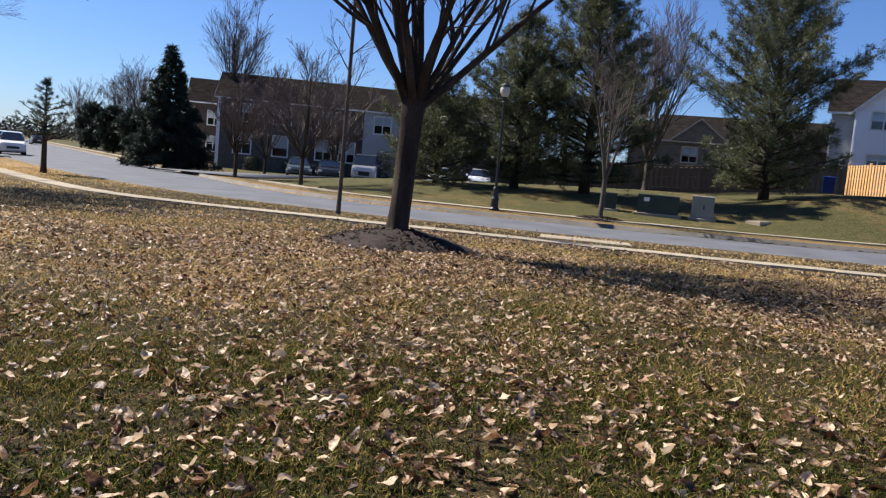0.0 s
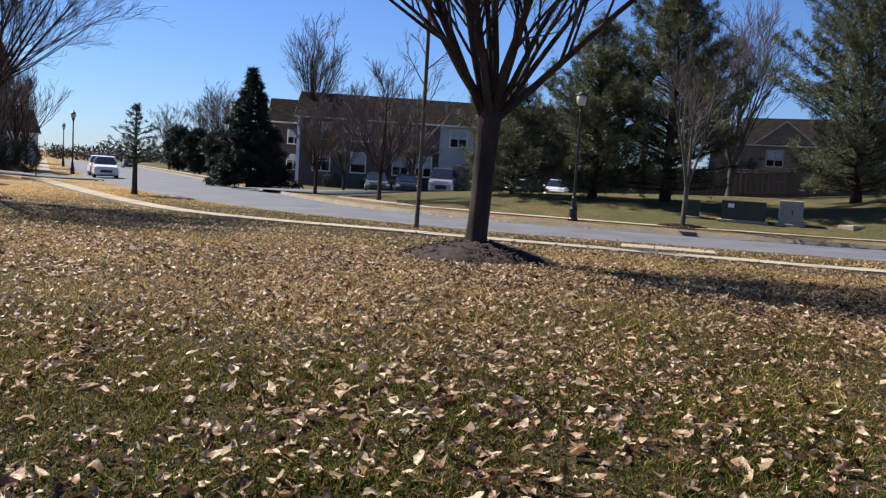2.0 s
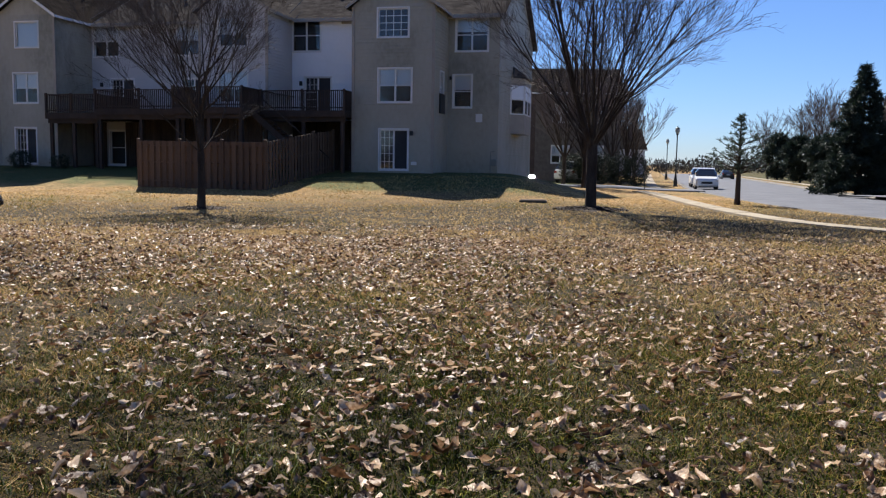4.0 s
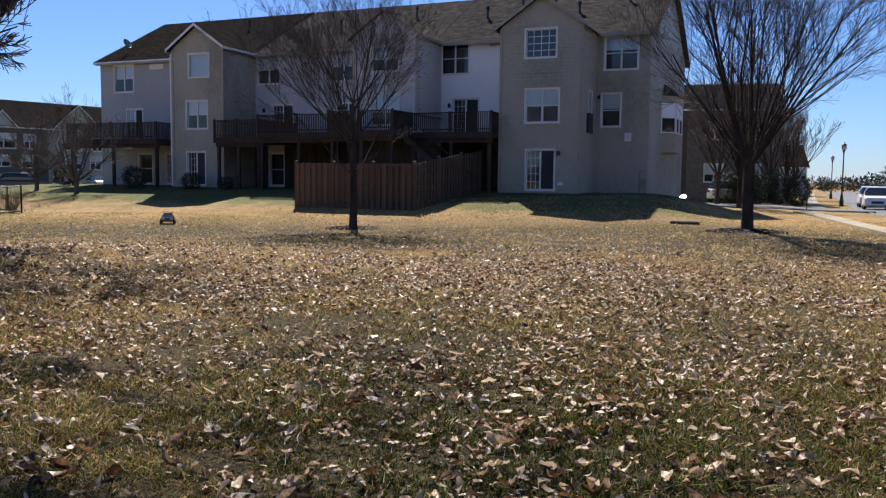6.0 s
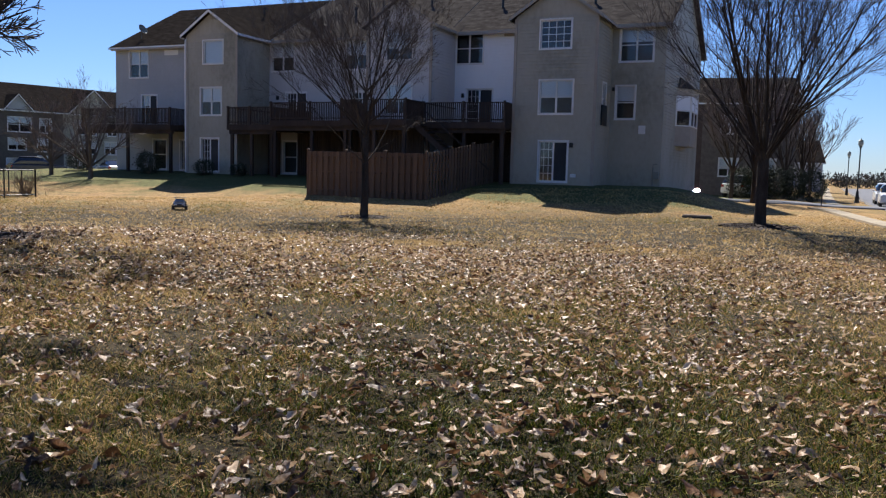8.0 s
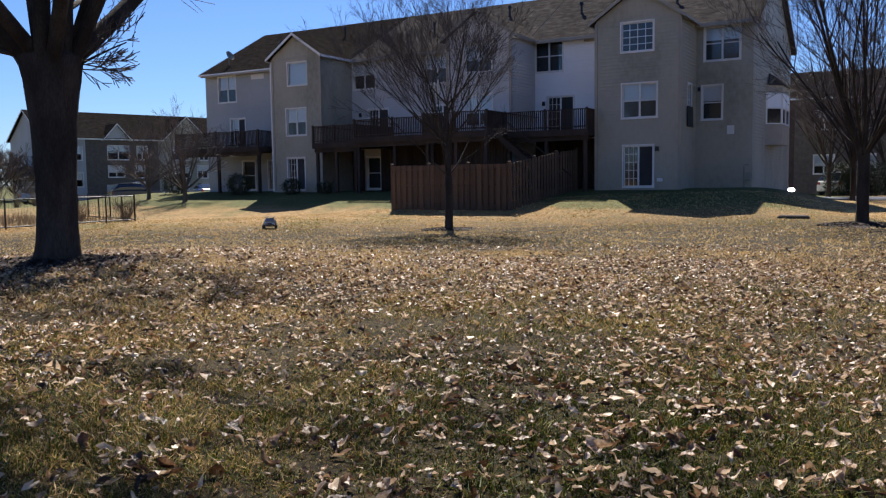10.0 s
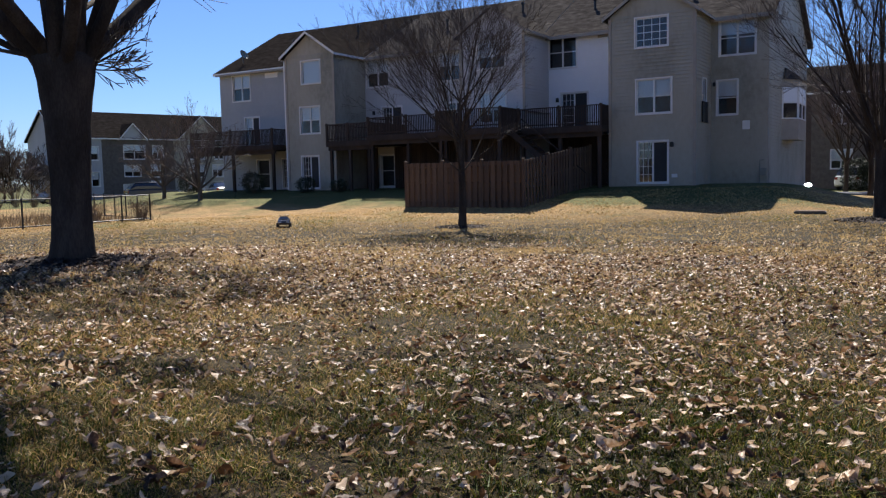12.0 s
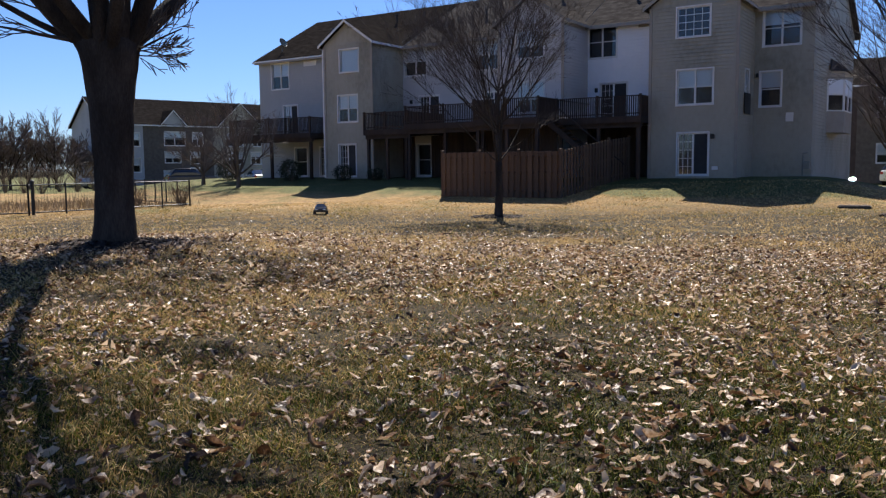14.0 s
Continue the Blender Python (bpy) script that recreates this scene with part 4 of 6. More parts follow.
def townhouse(label, x0, x1, bumps, mains, wall_mat, bump_mat, wins, right_end=False, left_end=False, back=56.9, ridge=12.75, roof=SHINGLE, rake=TRIM_DULL):
    """One house of the row. bumps, mains: spans along x; wins: (face, x, z, w, h, style, blind)."""
    th = thing("townhouse", pose(x0, M43, GZ), label, "house", "townhouses in the row")
    inv = Matrix.Translation((-x0, -M43, -GZ))

    def face(x, y):
        return inv @ Matrix.Translation((x, y, 0))
    for (a, b) in mains:
        holes = [(x - a, x - a + w, z, z + h) for f, x, z, w, h, st, bl in wins if f == "m" and a <= x < b]
        part("wall", wall_shape(face(a, M43), b - a, GZ - 0.6, EAVE, holes), wall_mat, th)
        # Dark sheet close behind the openings, standing for the unlit room.
        part("room_shade_sheet", Shape().box(a + 0.05, b - 0.05, M43 + 0.45, M43 + 0.5, GZ - 0.6, EAVE, inv), ROOM_SHADE, th)
    for (a, b) in bumps:
        holes = [(x - a, x - a + w, z, z + h) for f, x, z, w, h, st, bl in wins if f == "b" and a <= x < b]
        part("wall", wall_shape(face(a, B40), b - a, GZ - 0.8, EAVE, holes), bump_mat, th)
        s = Shape()
        s.box(a, a + 0.2, B40 + 0.2, M43, GZ - 0.8, EAVE, inv)
        part("wall", s, bump_mat, th)
        sh = [(x, z, w, h, bl) for f, x, z, w, h, st, bl in wins if f == "s" and abs(x - b) < 0.1]
        m = inv @ Matrix.Translation((b, B40 + 0.2, 0)) @ Matrix.Rotation(radians(90), 4, "Z")
        part("wall", wall_shape(m, M43 - B40 - 0.2, GZ - 0.8, EAVE, [(1.2, 1.2 + w, z, z + h) for x, z, w, h, bl in sh]), bump_mat, th)
        for x, z, w, h, bl in sh:
            window(th, m @ Matrix.Translation((1.2, 0, z)), w, h, "single", blind=0)
        part("room_shade_sheet", Shape().box(a + 0.25, b - 0.25, B40 + 0.45, B40 + 0.5, GZ - 0.6, EAVE, inv), ROOM_SHADE, th)
        mid, pk = (a + b) / 2, EAVE + (b - a) / 2 * 0.68
        gable_end(th, [inv @ Vector(p) for p in ((a, B40, EAVE), (b, B40, EAVE), (mid, B40, pk))], bump_mat)
        gable_roof(th, a - x0, b - x0, B40 - M43, 3.6, EAVE - GZ, pk - GZ, over=0.28, along="y", mat=roof, trim=rake)
        cb = Shape()
        for u in (a, b):
            cb.box(u - 0.07, u + 0.07, B40 - 0.055, B40 - 0.004, GZ - 0.5, EAVE - 0.1, inv)
        part("corner_board", cb, TRIM_DULL, th)
    for f, x, z, w, h, st, bl in wins:
        if f in "mb":
            window(th, face(x, M43 if f == "m" else B40) @ Matrix.Translation((0, 0, z)), w, h, st, blind=bl, name="door" if st == "slider" else "window")
    gable_roof(th, 0, x1 - x0, 0, back - M43, EAVE - GZ, ridge - GZ, over=0.3, mat=roof, trim=rake)
    body = Shape()
    body.box(x0, x1, back - 0.2, back, GZ - 0.6, EAVE, inv)
    part("wall", body, wall_mat, th)
    ends = ([x1] if right_end else []) + ([x0 + 0.2] if left_end else [])
    for x in ends:
        mid = (M43 + back) / 2
        s = Shape()
        if x == x1:
            wall_shape(inv @ Matrix.Translation((x, M43 + 0.2, 0)) @ Matrix.Rotation(radians(90), 4, "Z"), back - M43 - 0.4, GZ - 0.8, EAVE, [], sh=s)
        else:
            s.box(x - 0.2, x, M43 + 0.2, back - 0.2, GZ - 0.8, EAVE, inv)
        for q in (x - 0.2, x):
            s.poly([inv @ Vector(p) for p in ((q, M43, EAVE), (q, back, EAVE), (q, mid, ridge))])
        part("wall", s, wall_mat, th)
    # gutter and downpipe, roof vents
    gut = Shape()
    for (a, b) in mains:
        gut.box(a, b, M43 - 0.46, M43 - 0.34, EAVE - 0.28, EAVE - 0.16, inv)
    part("gutter", gut, TRIM_DULL, th)
    for k, px in enumerate((x0 + (x1 - x0) * 0.35, x0 + (x1 - x0) * 0.72)):
        py = M43 + 3.0 + 1.3 * k
        pz = EAVE + (py - M43) * (ridge - EAVE) / ((back - M43) / 2)
        s = Shape().tube([inv @ Vector((px, py, pz - 0.2)), inv @ Vector((px, py, pz + 0.55)), inv @ Vector((px, py, pz + 0.58)), inv @ Vector((px, py, pz + 0.72))], [0.07, 0.07, 0.13, 0.10], 8)
        part("vent_pipe", s, BLACK_METAL, th)
    return th, inv


def build_townhouses():
    W3, W2 = 7.25, 4.38
    end, inv = townhouse("beige sided end townhouse with a gabled bay, three storeys", -14.2, -7.3, [(-14.2, -10.05)], [(-10.05, -7.3)], SIDING_BEIGE, SIDING_BEIGE, [
        ("b", -12.9, 7.57, 1.55, 1.37, "grid", 0), ("b", -12.85, W2, 1.68, 1.62, "double", 0.5), ("b", -12.78, 1.02, 1.45, 1.98, "slider", 0),
        ("m", -9.62, W3, 1.68, 1.66, "double", 0.4), ("m", -9.72, W2 - 0.05, 0.95, 1.66, "single", 0.45), ("s", -10.05, 4.5, 0.7, 1.5, "single", 0)], right_end=True)
    # bay window on the gable end
    s = Shape()
    y0, y1, zb, zt = 47.4, 51.4, 3.1, 6.25
    x = -7.3
    prof = [(x, y0), (x + 0.75, y0 + 0.7), (x + 0.75, y1 - 0.7), (x, y1)]
    V = lambda p, z: inv @ Vector((p[0], p[1], z))
    for a, b in zip(prof[:-1], prof[1:]):
        s.poly([V(a, zb), V(b, zb), V(b, 4.25), V(a, 4.25)])
    s.poly([V(p, zb) for p in prof[::-1]])
    hd = Shape()
    for a, b in zip(prof[:-1], prof[1:]):
        hd.poly([V(a, 5.85), V(b, 5.85), V(b, zt), V(a, zt)])
    hd.poly([V((p[0], p[1]), zt) for p in prof])
    part("bay_header", hd, TRIM_DULL, end)
    bay = part("bay_window", s, TRIM_DULL, end, "beige panelled bay window")
    for a, b in zip(prof[:-1], prof[1:]):
        d = Vector((b[0] - a[0], b[1] - a[1], 0))
        ln = d.length
        m = inv @ Matrix.Translation((a[0], a[1], 4.25)) @ Matrix.Rotation(math.atan2(d.y, d.x), 4, "Z")
        f = Shape()
        n = 2 if ln > 2 else 1
        for k in range(n):
            u0, u1 = ln * k / n, ln * (k + 1) / n
            f.box(u0, u0 + 0.1, -0.02, 0.06, 0, 1.6, m).box(u1 - 0.1, u1, -0.02, 0.06, 0, 1.6, m)
            f.box(u0 + 0.1, u1 - 0.1, -0.02, 0.06, 0.76, 0.84, m)
        f.box(0, ln, -0.03, 0.08, -0.06, 0.0, m)
        part("sash", f, TRIM, bay)
        part("pane", Shape().box(0.1, ln - 0.1, 0.02, 0.026, 0, 1.6, m), DARK_GLASS, bay)
        part("blind", Shape().box(0.1, ln - 0.1, 0.0, 0.012, 0.84, 1.6, m), BLIND, bay)
    rf = Shape()
    for a, b in zip(prof[:-1], prof[1:]):
        rf.poly([V((a[0] + 0.15, a[1]), zt), V((b[0] + 0.15, b[1]), zt), V((x, (y0 + y1) / 2 + (b[1] - (y0 + y1) / 2) * 0.6), zt + 0.75), V((x, (y0 + y1) / 2 + (a[1] - (y0 + y1) / 2) * 0.6), zt + 0.75)])
    part("roof", rf, SHINGLE, bay, "small dark hip roof")
    # small fittings of the end house
    part("wall_vent", Shape().box(-8.5, -8.15, M43 - 0.05, M43 - 0.003, 3.55, 3.98, inv), TRIM, end)
    part("wall_lamp", Shape().box(-11.2, -11.04, B40 - 0.14, B40 - 0.003, 2.72, 2.95, inv, 0.03), BLACK_METAL, end)
    part("wall_lamp", Shape().box(-9.93, -9.8, M43 - 0.14, M43 - 0.003, 5.75, 5.95, inv, 0.03), BLACK_METAL, end)
    part("juliet_rail", Shape().box(-10.0, -9.95, 41.4, 42.5, 3.9, 4.9, inv), BLACK_METAL, end)
    gm = Shape().box(-7.6, -7.33, M43 - 0.3, M43 - 0.05, 1.25, 1.62, inv, 0.04)
    gm.tube([inv @ Vector((-7.65, M43 - 0.12, z)) for z in (0.8, 1.3, 1.85, 2.0)] + [inv @ Vector((-7.45, M43 - 0.06, 2.02))], [0.03] * 5, 6)
    part("gas_meter", gm, GREY_BOX, end)
    part("hose_bib", Shape().box(-11.12, -10.85, B40 - 0.08, B40 - 0.003, 1.25, 1.42, inv, 0.02), TRIM, end)

    white, inv = townhouse("white sided townhouse with a raised wooden deck", -18.9, -14.2, [], [(-18.9, -14.2)], SIDING_WHITE, SIDING_WHITE, [
        ("m", -19.2 + 0.02 + 0.32, W3 + 0.12, 1.62, 1.68, "double", 0), ("m", -18.12, 3.95, 1.5, 2.0, "slider", 0), ("m", -17.0, 1.0, 1.5, 2.0, "slider", 0)], ridge=12.95)
    part("attic_vent", Shape().box(-16.0, -15.2, M43 - 0.04, M43 - 0.003, 8.78, 9.05, inv), TRIM_DULL, white)
    part("wall_lamp", Shape().box(-18.42, -18.28, M43 - 0.14, M43 - 0.003, 5.5, 5.74, inv, 0.03), BLACK_METAL, white)

    mid, inv = townhouse("pale grey sided townhouse with a gabled bay and decks", -31.5, -18.9, [(-22.7, -18.9)], [(-31.5, -22.7)], SIDING_PALE, SIDING_PALE, [
        ("m", -31.3, W3, 1.62, 1.7, "double", 0.5), ("m", -30.2, 3.95, 1.45, 1.97, "slider", 0), ("m", -30.4, 1.0, 1.0, 1.95, "single", 0), ("m", -26.0, W3, 1.62, 1.7, "double", 0.5),
        ("m", -25.6, 3.95, 1.45, 1.97, "slider", 0), ("b", -21.6, W2, 1.6, 1.62, "double", 0.6), ("b", -21.6, W3, 1.6, 1.5, "double", 0.6), ("b", -21.6, 1.0, 1.45, 1.97, "slider", 0), ("m", -27.0, 1.0, 1.2, 1.95, "slider", 0)])
    part("wall_lamp", Shape().box(-30.9, -30.76, M43 - 0.14, M43 - 0.003, 5.5, 5.74, inv, 0.03), BLACK_METAL, mid)

    left, inv = townhouse("grey sided end townhouse with a gabled bay", -44.2, -31.5, [(-35.2, -31.5)], [(-44.2, -35.2)], SIDING_GREY, SIDING_BEIGE, [
        ("m", -42.93, 7.1, 1.6, 1.75, "double", 0.5), ("m", -41.88, 3.95, 1.3, 1.95, "slider", 0.35), ("m", -40.9, 1.0, 1.1, 1.95, "single", 0), ("m", -38.6, 1.0, 1.2, 1.95, "slider", 0),
        ("b", -33.95, 7.4, 1.43, 1.34, "plain", 1.0), ("b", -34.15, 4.36, 1.5, 1.6, "double", 0.5), ("b", -34.15, 1.0, 1.32, 1.95, "slider", 0)], left_end=True, roof=SHINGLE_DARK, rake=TRIM)
    part("attic_vent", Shape().box(-39.9, -38.75, M43 - 0.04, M43 - 0.003, 8.5, 8.83, inv), TRIM, left)
    dp = Shape().tube([inv @ Vector(p) for p in ((-35.32, B40 + 0.05, 8.9), (-35.32, B40 - 0.02, 8.6), (-35.32, B40 - 0.02, 0.9))], [0.075] * 3, 6)
    part("downpipe", dp, TRIM, left, "white downpipe")
    dish = Shape()
    pr = [(0.0, 0.0), (0.16, 0.03), (0.28, 0.09), (0.36, 0.17)]
    dm = Matrix.Translation((-43.0, 44.6, 10.45)) @ Matrix.Rotation(radians(60), 4, "Y")
    ring = Shape().rings(pr + [(0.345, 0.17), (0.27, 0.11), (0.15, 0.05), (0.01, 0.02)], 14)
    dish.v = [tuple(inv @ dm @ Vector(p)) for p in ring.v]
    dish.f = ring.f
    dish.tube([inv @ Vector((-43.0, 44.6, 9.5)), inv @ Vector((-43.0, 44.6, 10.3)), inv @ dm @ Vector((0, 0, 0))], [0.03] * 3, 6)
    dish.tube([inv @ dm @ Vector((0.2, 0, 0.05)), inv @ dm @ Vector((0.28, 0, 0.45))], [0.02, 0.03], 5)
    part("satellite_dish", dish, GREY_BOX, left, "grey satellite dish")


def deck(x0, x1, y0, y1, floor_z, label, shade_spans=()):
    """A raised timber deck on posts with a balustrade."""
    th = thing("wooden_deck", pose(x0, y0, 0), label, "deck", "decks behind the townhouses")
    w, d = x1 - x0, y1 - y0
    n = int(w / 0.145)
    for k in range(n):
        a = w * k / n
        part("plank", Shape().box(a + 0.004, w * (k + 1) / n - 0.004, 0.0, d, floor_z - 0.035, floor_z), DECK_WOOD, th)
    rim = Shape().box(-0.03, w + 0.03, -0.04, 0.0, floor_z - 0.32, floor_z - 0.0)
    rim.box(-0.04, 0.0, 0.0, d, floor_z - 0.32, floor_z - 0.002).box(w, w + 0.04, 0.0, d, floor_z - 0.32, floor_z - 0.002)
    part("rim_joist", rim, DECK_WOOD, th)
    for k in range(3):
        px = 0.15 + (w - 0.3) * k / 2
        g = land_at(x0 + px, y0 + 0.25) - 0.2
        part("post", Shape().box(px - 0.08, px + 0.08, 0.15, 0.31, g, floor_z - 0.04), DECK_WOOD, th)
    for k in range(int(w / 0.4) + 1):
        px = min(0.05 + 0.4 * k, w - 0.05)
        part("joist", Shape().box(px - 0.02, px + 0.02, 0.002, d, floor_z - 0.27, floor_z - 0.037), DECK_WOOD, th)
    beam = Shape().box(0.0, w, 0.12, 0.34, floor_z - 0.55, floor_z - 0.275)
    part("beam", beam, DECK_WOOD, th)
    # Dark boards added along the wall to stand for the shade under the deck.
    for a, b in shade_spans:
        n = int((b - a) / 0.15)
        for k in range(n):
            px = a + (b - a) * (k + 0.5) / n
            part("screen_board", Shape().box(px - 0.07, px + 0.07, d - 0.16, d - 0.13, land_at(x0 + px, y1) - 0.1, floor_z - 0.3), DECK_WOOD, th)
    h = floor_z + 1.0
    part("rail", Shape().box(-0.06, w + 0.06, -0.06, 0.08, h - 0.04, h), DECK_WOOD, th)
    part("rail", Shape().box(-0.06, 0.08, 0.08, d, h - 0.04, h), DECK_WOOD, th)
    part("rail", Shape().box(w - 0.08, w + 0.06, 0.08, d, h - 0.04, h), DECK_WOOD, th)
    part("rail", Shape().box(0.0, w, -0.01, 0.03, floor_z + 0.1, floor_z + 0.16), DECK_WOOD, th)
    bal = Shape().box(-0.024, 0.024, -0.02, 0.02, floor_z - 0.1, h - 0.04).mesh("baluster", DECK_WOOD)
    k = int(w / 0.11)
    for i in range(k + 1):
        part("baluster", bal, DECK_WOOD, th, at=pose(w * i / k, 0.0, 0))
    k = int(d / 0.11)
    for i in range(1, k):
        part("baluster", bal, DECK_WOOD, th, at=pose(w, d * i / k, 0))
    for px in (0, w * 0.5, w):
        part("rail_post", Shape().box(px - 0.05, px + 0.05, -0.045, 0.055, floor_z - 0.3, h + 0.06), DECK_WOOD, th)
    return th


def board_fence(label, pts, height, mat, board=0.19, gap=-0.04, lift=-0.06, group="", posts=2.4, arch=0.0):
    """A close-boarded timber fence along a line, each board its own piece."""
    th = thing("wooden_fence", pose(pts[0][0], pts[0][1], 0), label, "fence", group)
    base = Vector((pts[0][0], pts[0][1], 0))
    bm = Shape().box(-board / 2, board / 2, -0.01, 0.012, 0, height - lift, None, 0.012).mesh("board", mat)
    for (ax, ay), (bx, by) in zip(pts[:-1], pts[1:]):
        a, b = Vector((ax, ay, 0)), Vector((bx, by, 0))
        d = b - a
        ln = d.length
        turn = math.degrees(math.atan2(d.y, d.x))
        n = int(ln / (board + gap))
        for k in range(n):
            p = a.lerp(b, (k + 0.5) / n)
            z = land_at(p.x, p.y) + lift + random.uniform(-0.012, 0.012)
            side = 0.035 if k % 2 else -0.035
            q = p - base
            part("board", bm, mat, th, at=pose(q.x, q.y, z, 0, random.uniform(-0.4, 0.4), turn) @ Matrix.Translation((0, side, 0)))
        m = max(1, int(round(ln / posts)))
        for k in range(m + 1):
            p = a.lerp(b, k / m) - base
            g = land_at(p.x + base.x, p.y + base.y)
            s = Shape().box(-0.05, 0.05, -0.05, 0.05, -0.2, height + 0.05).box(-0.065, 0.065, -0.065, 0.065, height + 0.05, height + 0.12, None, 0.04)
            part("post", s, mat, th, at=pose(p.x, p.y, g, 0, 0, turn))
            if k < m:
                p2 = a.lerp(b, (k + 1) / m) - base
                g2 = land_at(p2.x + base.x, p2.y + base.y)
                r = Shape()
                for hh in (0.3, height * 0.55, height - 0.2):
                    r.tube([(p.x, p.y, g + hh), (p2.x, p2.y, g2 + hh)], [0.04, 0.04], 4)
                part("rail", r, mat, th)
    return th


def row_house(label, x, y, turn, length, depth, z0, eave, ridge, walls, wins, roof=SHINGLE_DARK, gables=(), wmat=TRIM, group="houses across the road"):
    """A house seen from afar: walls in stretches, windows with frames, a roof, gablets. Local x runs along its front."""
    th = thing("house", pose(x, y, z0, 0, 0, turn), label, "house", group)
    for (a, b, mat, off) in walls:
        holes = [(u - a, u - a + w, z, z + h) for u, z, w, h, st in wins if a <= u < b]
        part("wall", wall_shape(Matrix.Translation((a, off, 0)), b - a, -0.8, eave, holes), mat, th)
        # Dark sheet behind the windows in place of a shaded room.
        part("room_shade_sheet", Shape().box(a + 0.1, b - 0.1, off + 1.2, off + 1.3, 0, eave - 0.05), ROOM_SHADE, th)
        for u, z, w, h, st in wins:
            if a <= u < b:
                window(th, Matrix.Translation((u, off, z)), w, h, st, trim=wmat, blind=random.choice((0.4, 0.5, 0.6)))
    mat0, mat1 = walls[0][2], walls[-1][2]
    for u, mat in ((0.0, mat0), (length - 0.2, mat1)):
        s = Shape().box(u, u + 0.2, 0.22, depth, -0.8, eave)
        for q in (u, u + 0.2):
            s.poly([(q, 0, eave), (q, depth, eave), (q, depth / 2, ridge)])
        part("wall", s, mat, th)
    part("wall", Shape().box(0.2, length - 0.2, depth - 0.2, depth, -0.8, eave), mat0, th)
    gable_roof(th, 0, length, 0, depth, eave, ridge, over=0.3, mat=roof, trim=wmat)
    for (a, b, off, pk, mat) in gables:
        gable_end(th, [(a, off, eave), (b, off, eave), ((a + b) / 2, off, pk)], mat)
        gable_roof(th, a, b, off, depth * 0.45, eave, pk, over=0.22, along="y", mat=roof, trim=wmat)
    return th


build_townhouses()
right_deck = deck(-18.8, -14.35, 39.3, 43.4, 3.9, "dark weathered raised deck with a balustrade", [(0.0, 4.4)])
deck(-28.1, -22.9, 38.9, 43.4, 3.95, "dark weathered raised deck with a balustrade", [(0.0, 5.2)])
deck(-22.75, -19.0, 37.6, 40.1, 3.95, "dark weathered raised deck joining two others", [(0.0, 3.7)])
deck(-31.4, -28.3, 39.3, 43.4, 3.75, "dark weathered raised deck with a balustrade", [(0.0, 0.9), (2.15, 3.1)])
deck(-43.2, -36.0, 39.6, 43.4, 3.75, "dark weathered raised deck on tall posts")

stair = thing("deck_stairs", pose(-18.9, 38.4, 0), "dark wooden stairs leading up to a deck", "stairs", "decks behind the townhouses")
for s in (0.0, 0.9):
    part("stringer", Shape().box(0, 4.6, s, s + 0.05, -0.14, 0.14, Matrix.Translation((0, 0, 3.75)) @ Matrix.Rotation(radians(39), 4, "Y")), DECK_WOOD, stair)
for k in range(15):
    part("tread", Shape().box(0.02 + 0.237 * k, 0.29 + 0.237 * k, 0.055, 0.895, 3.68 - 0.19 * k, 3.72 - 0.19 * k), DECK_WOOD, stair)
part("handrail", Shape().box(0, 4.6, 0.0, 0.06, 0.85, 0.9, Matrix.Translation((0, 0, 3.75)) @ Matrix.Rotation(radians(39), 4, "Y")), DECK_WOOD, stair)

row_house("grey and stone townhouse row with white trim", -78.3, 54.2, 75, 30, 10, -0.1, 6.6, 9.6,
          [(0, 4.2, SIDING_GREY, 0), (4.2, 12.4, STONE, 0), (12.4, 20, SIDING_BEIGE, 0), (20, 30, BRICK, 0)],
          [(2.2, 4.2, 1.6, 1.4, "double"), (2.2, 1.4, 1.6, 1.5, "double"), (6.6, 4.3, 2.4, 1.5, "double"), (9.9, 4.3, 1.2, 1.5, "double"), (6.6, 2.4, 1.8, 1.2, "double"), (9.6, 2.3, 1.2, 1.3, "single"),
           (6.4, 0.2, 2.0, 1.3, "double"), (14.0, 4.3, 2.2, 1.5, "double"), (17.5, 4.3, 1.2, 1.4, "double"), (14.4, 2.2, 1.8, 1.4, "double"), (17.2, 2.2, 1.3, 1.4, "double"), (13.8, 0.1, 2.2, 1.4, "double"),
           (9.6, -0.1, 1.0, 1.9, "plain"), (22, 4.3, 1.6, 1.4, "double"), (22, 2.0, 1.6, 1.4, "double"), (26, 4.3, 1.6, 1.4, "double")],
          gables=[(6.2, 8.9, -0.25, 8.1, SIDING_GREY), (13.0, 18.5, -0.25, 9.2, SIDING_BEIGE)], group="houses beyond the fence")
# Grey stretch is a white wall, coloured darker for shade and trees before it.
row_house("brown townhouse row with a pale gable end", 22.6, 77.2, -22, 31, 11, 0.2, 6.0, 8.6,
          [(0, 0.3, SIDING_WHITE, 0), (0.3, 8.5, STONE, 0), (8.5, 13.6, BRICK, 0), (13.6, 17.6, SIDING_GREY, 0), (17.6, 31, BRICK, 0)],
          [(1.6, 0.9, 1.6, 1.9, "double"), (5.2, 0.9, 1.4, 1.9, "single"), (1.6, 3.9, 1.6, 1.6, "double"), (5.2, 3.9, 1.6, 1.6, "double"), (9.2, 0.9, 1.5, 1.9, "double"), (11.4, 0.9, 1.5, 1.9, "double"),
           (9.4, 3.9, 1.5, 1.6, "double"), (14.6, 3.9, 1.6, 1.6, "double"), (18.6, 0.9, 1.5, 1.9, "double"), (18.6, 3.9, 1.5, 1.6, "double"), (22, 3.8, 1.5, 1.6, "double"), (26, 3.8, 1.5, 1.6, "double")])
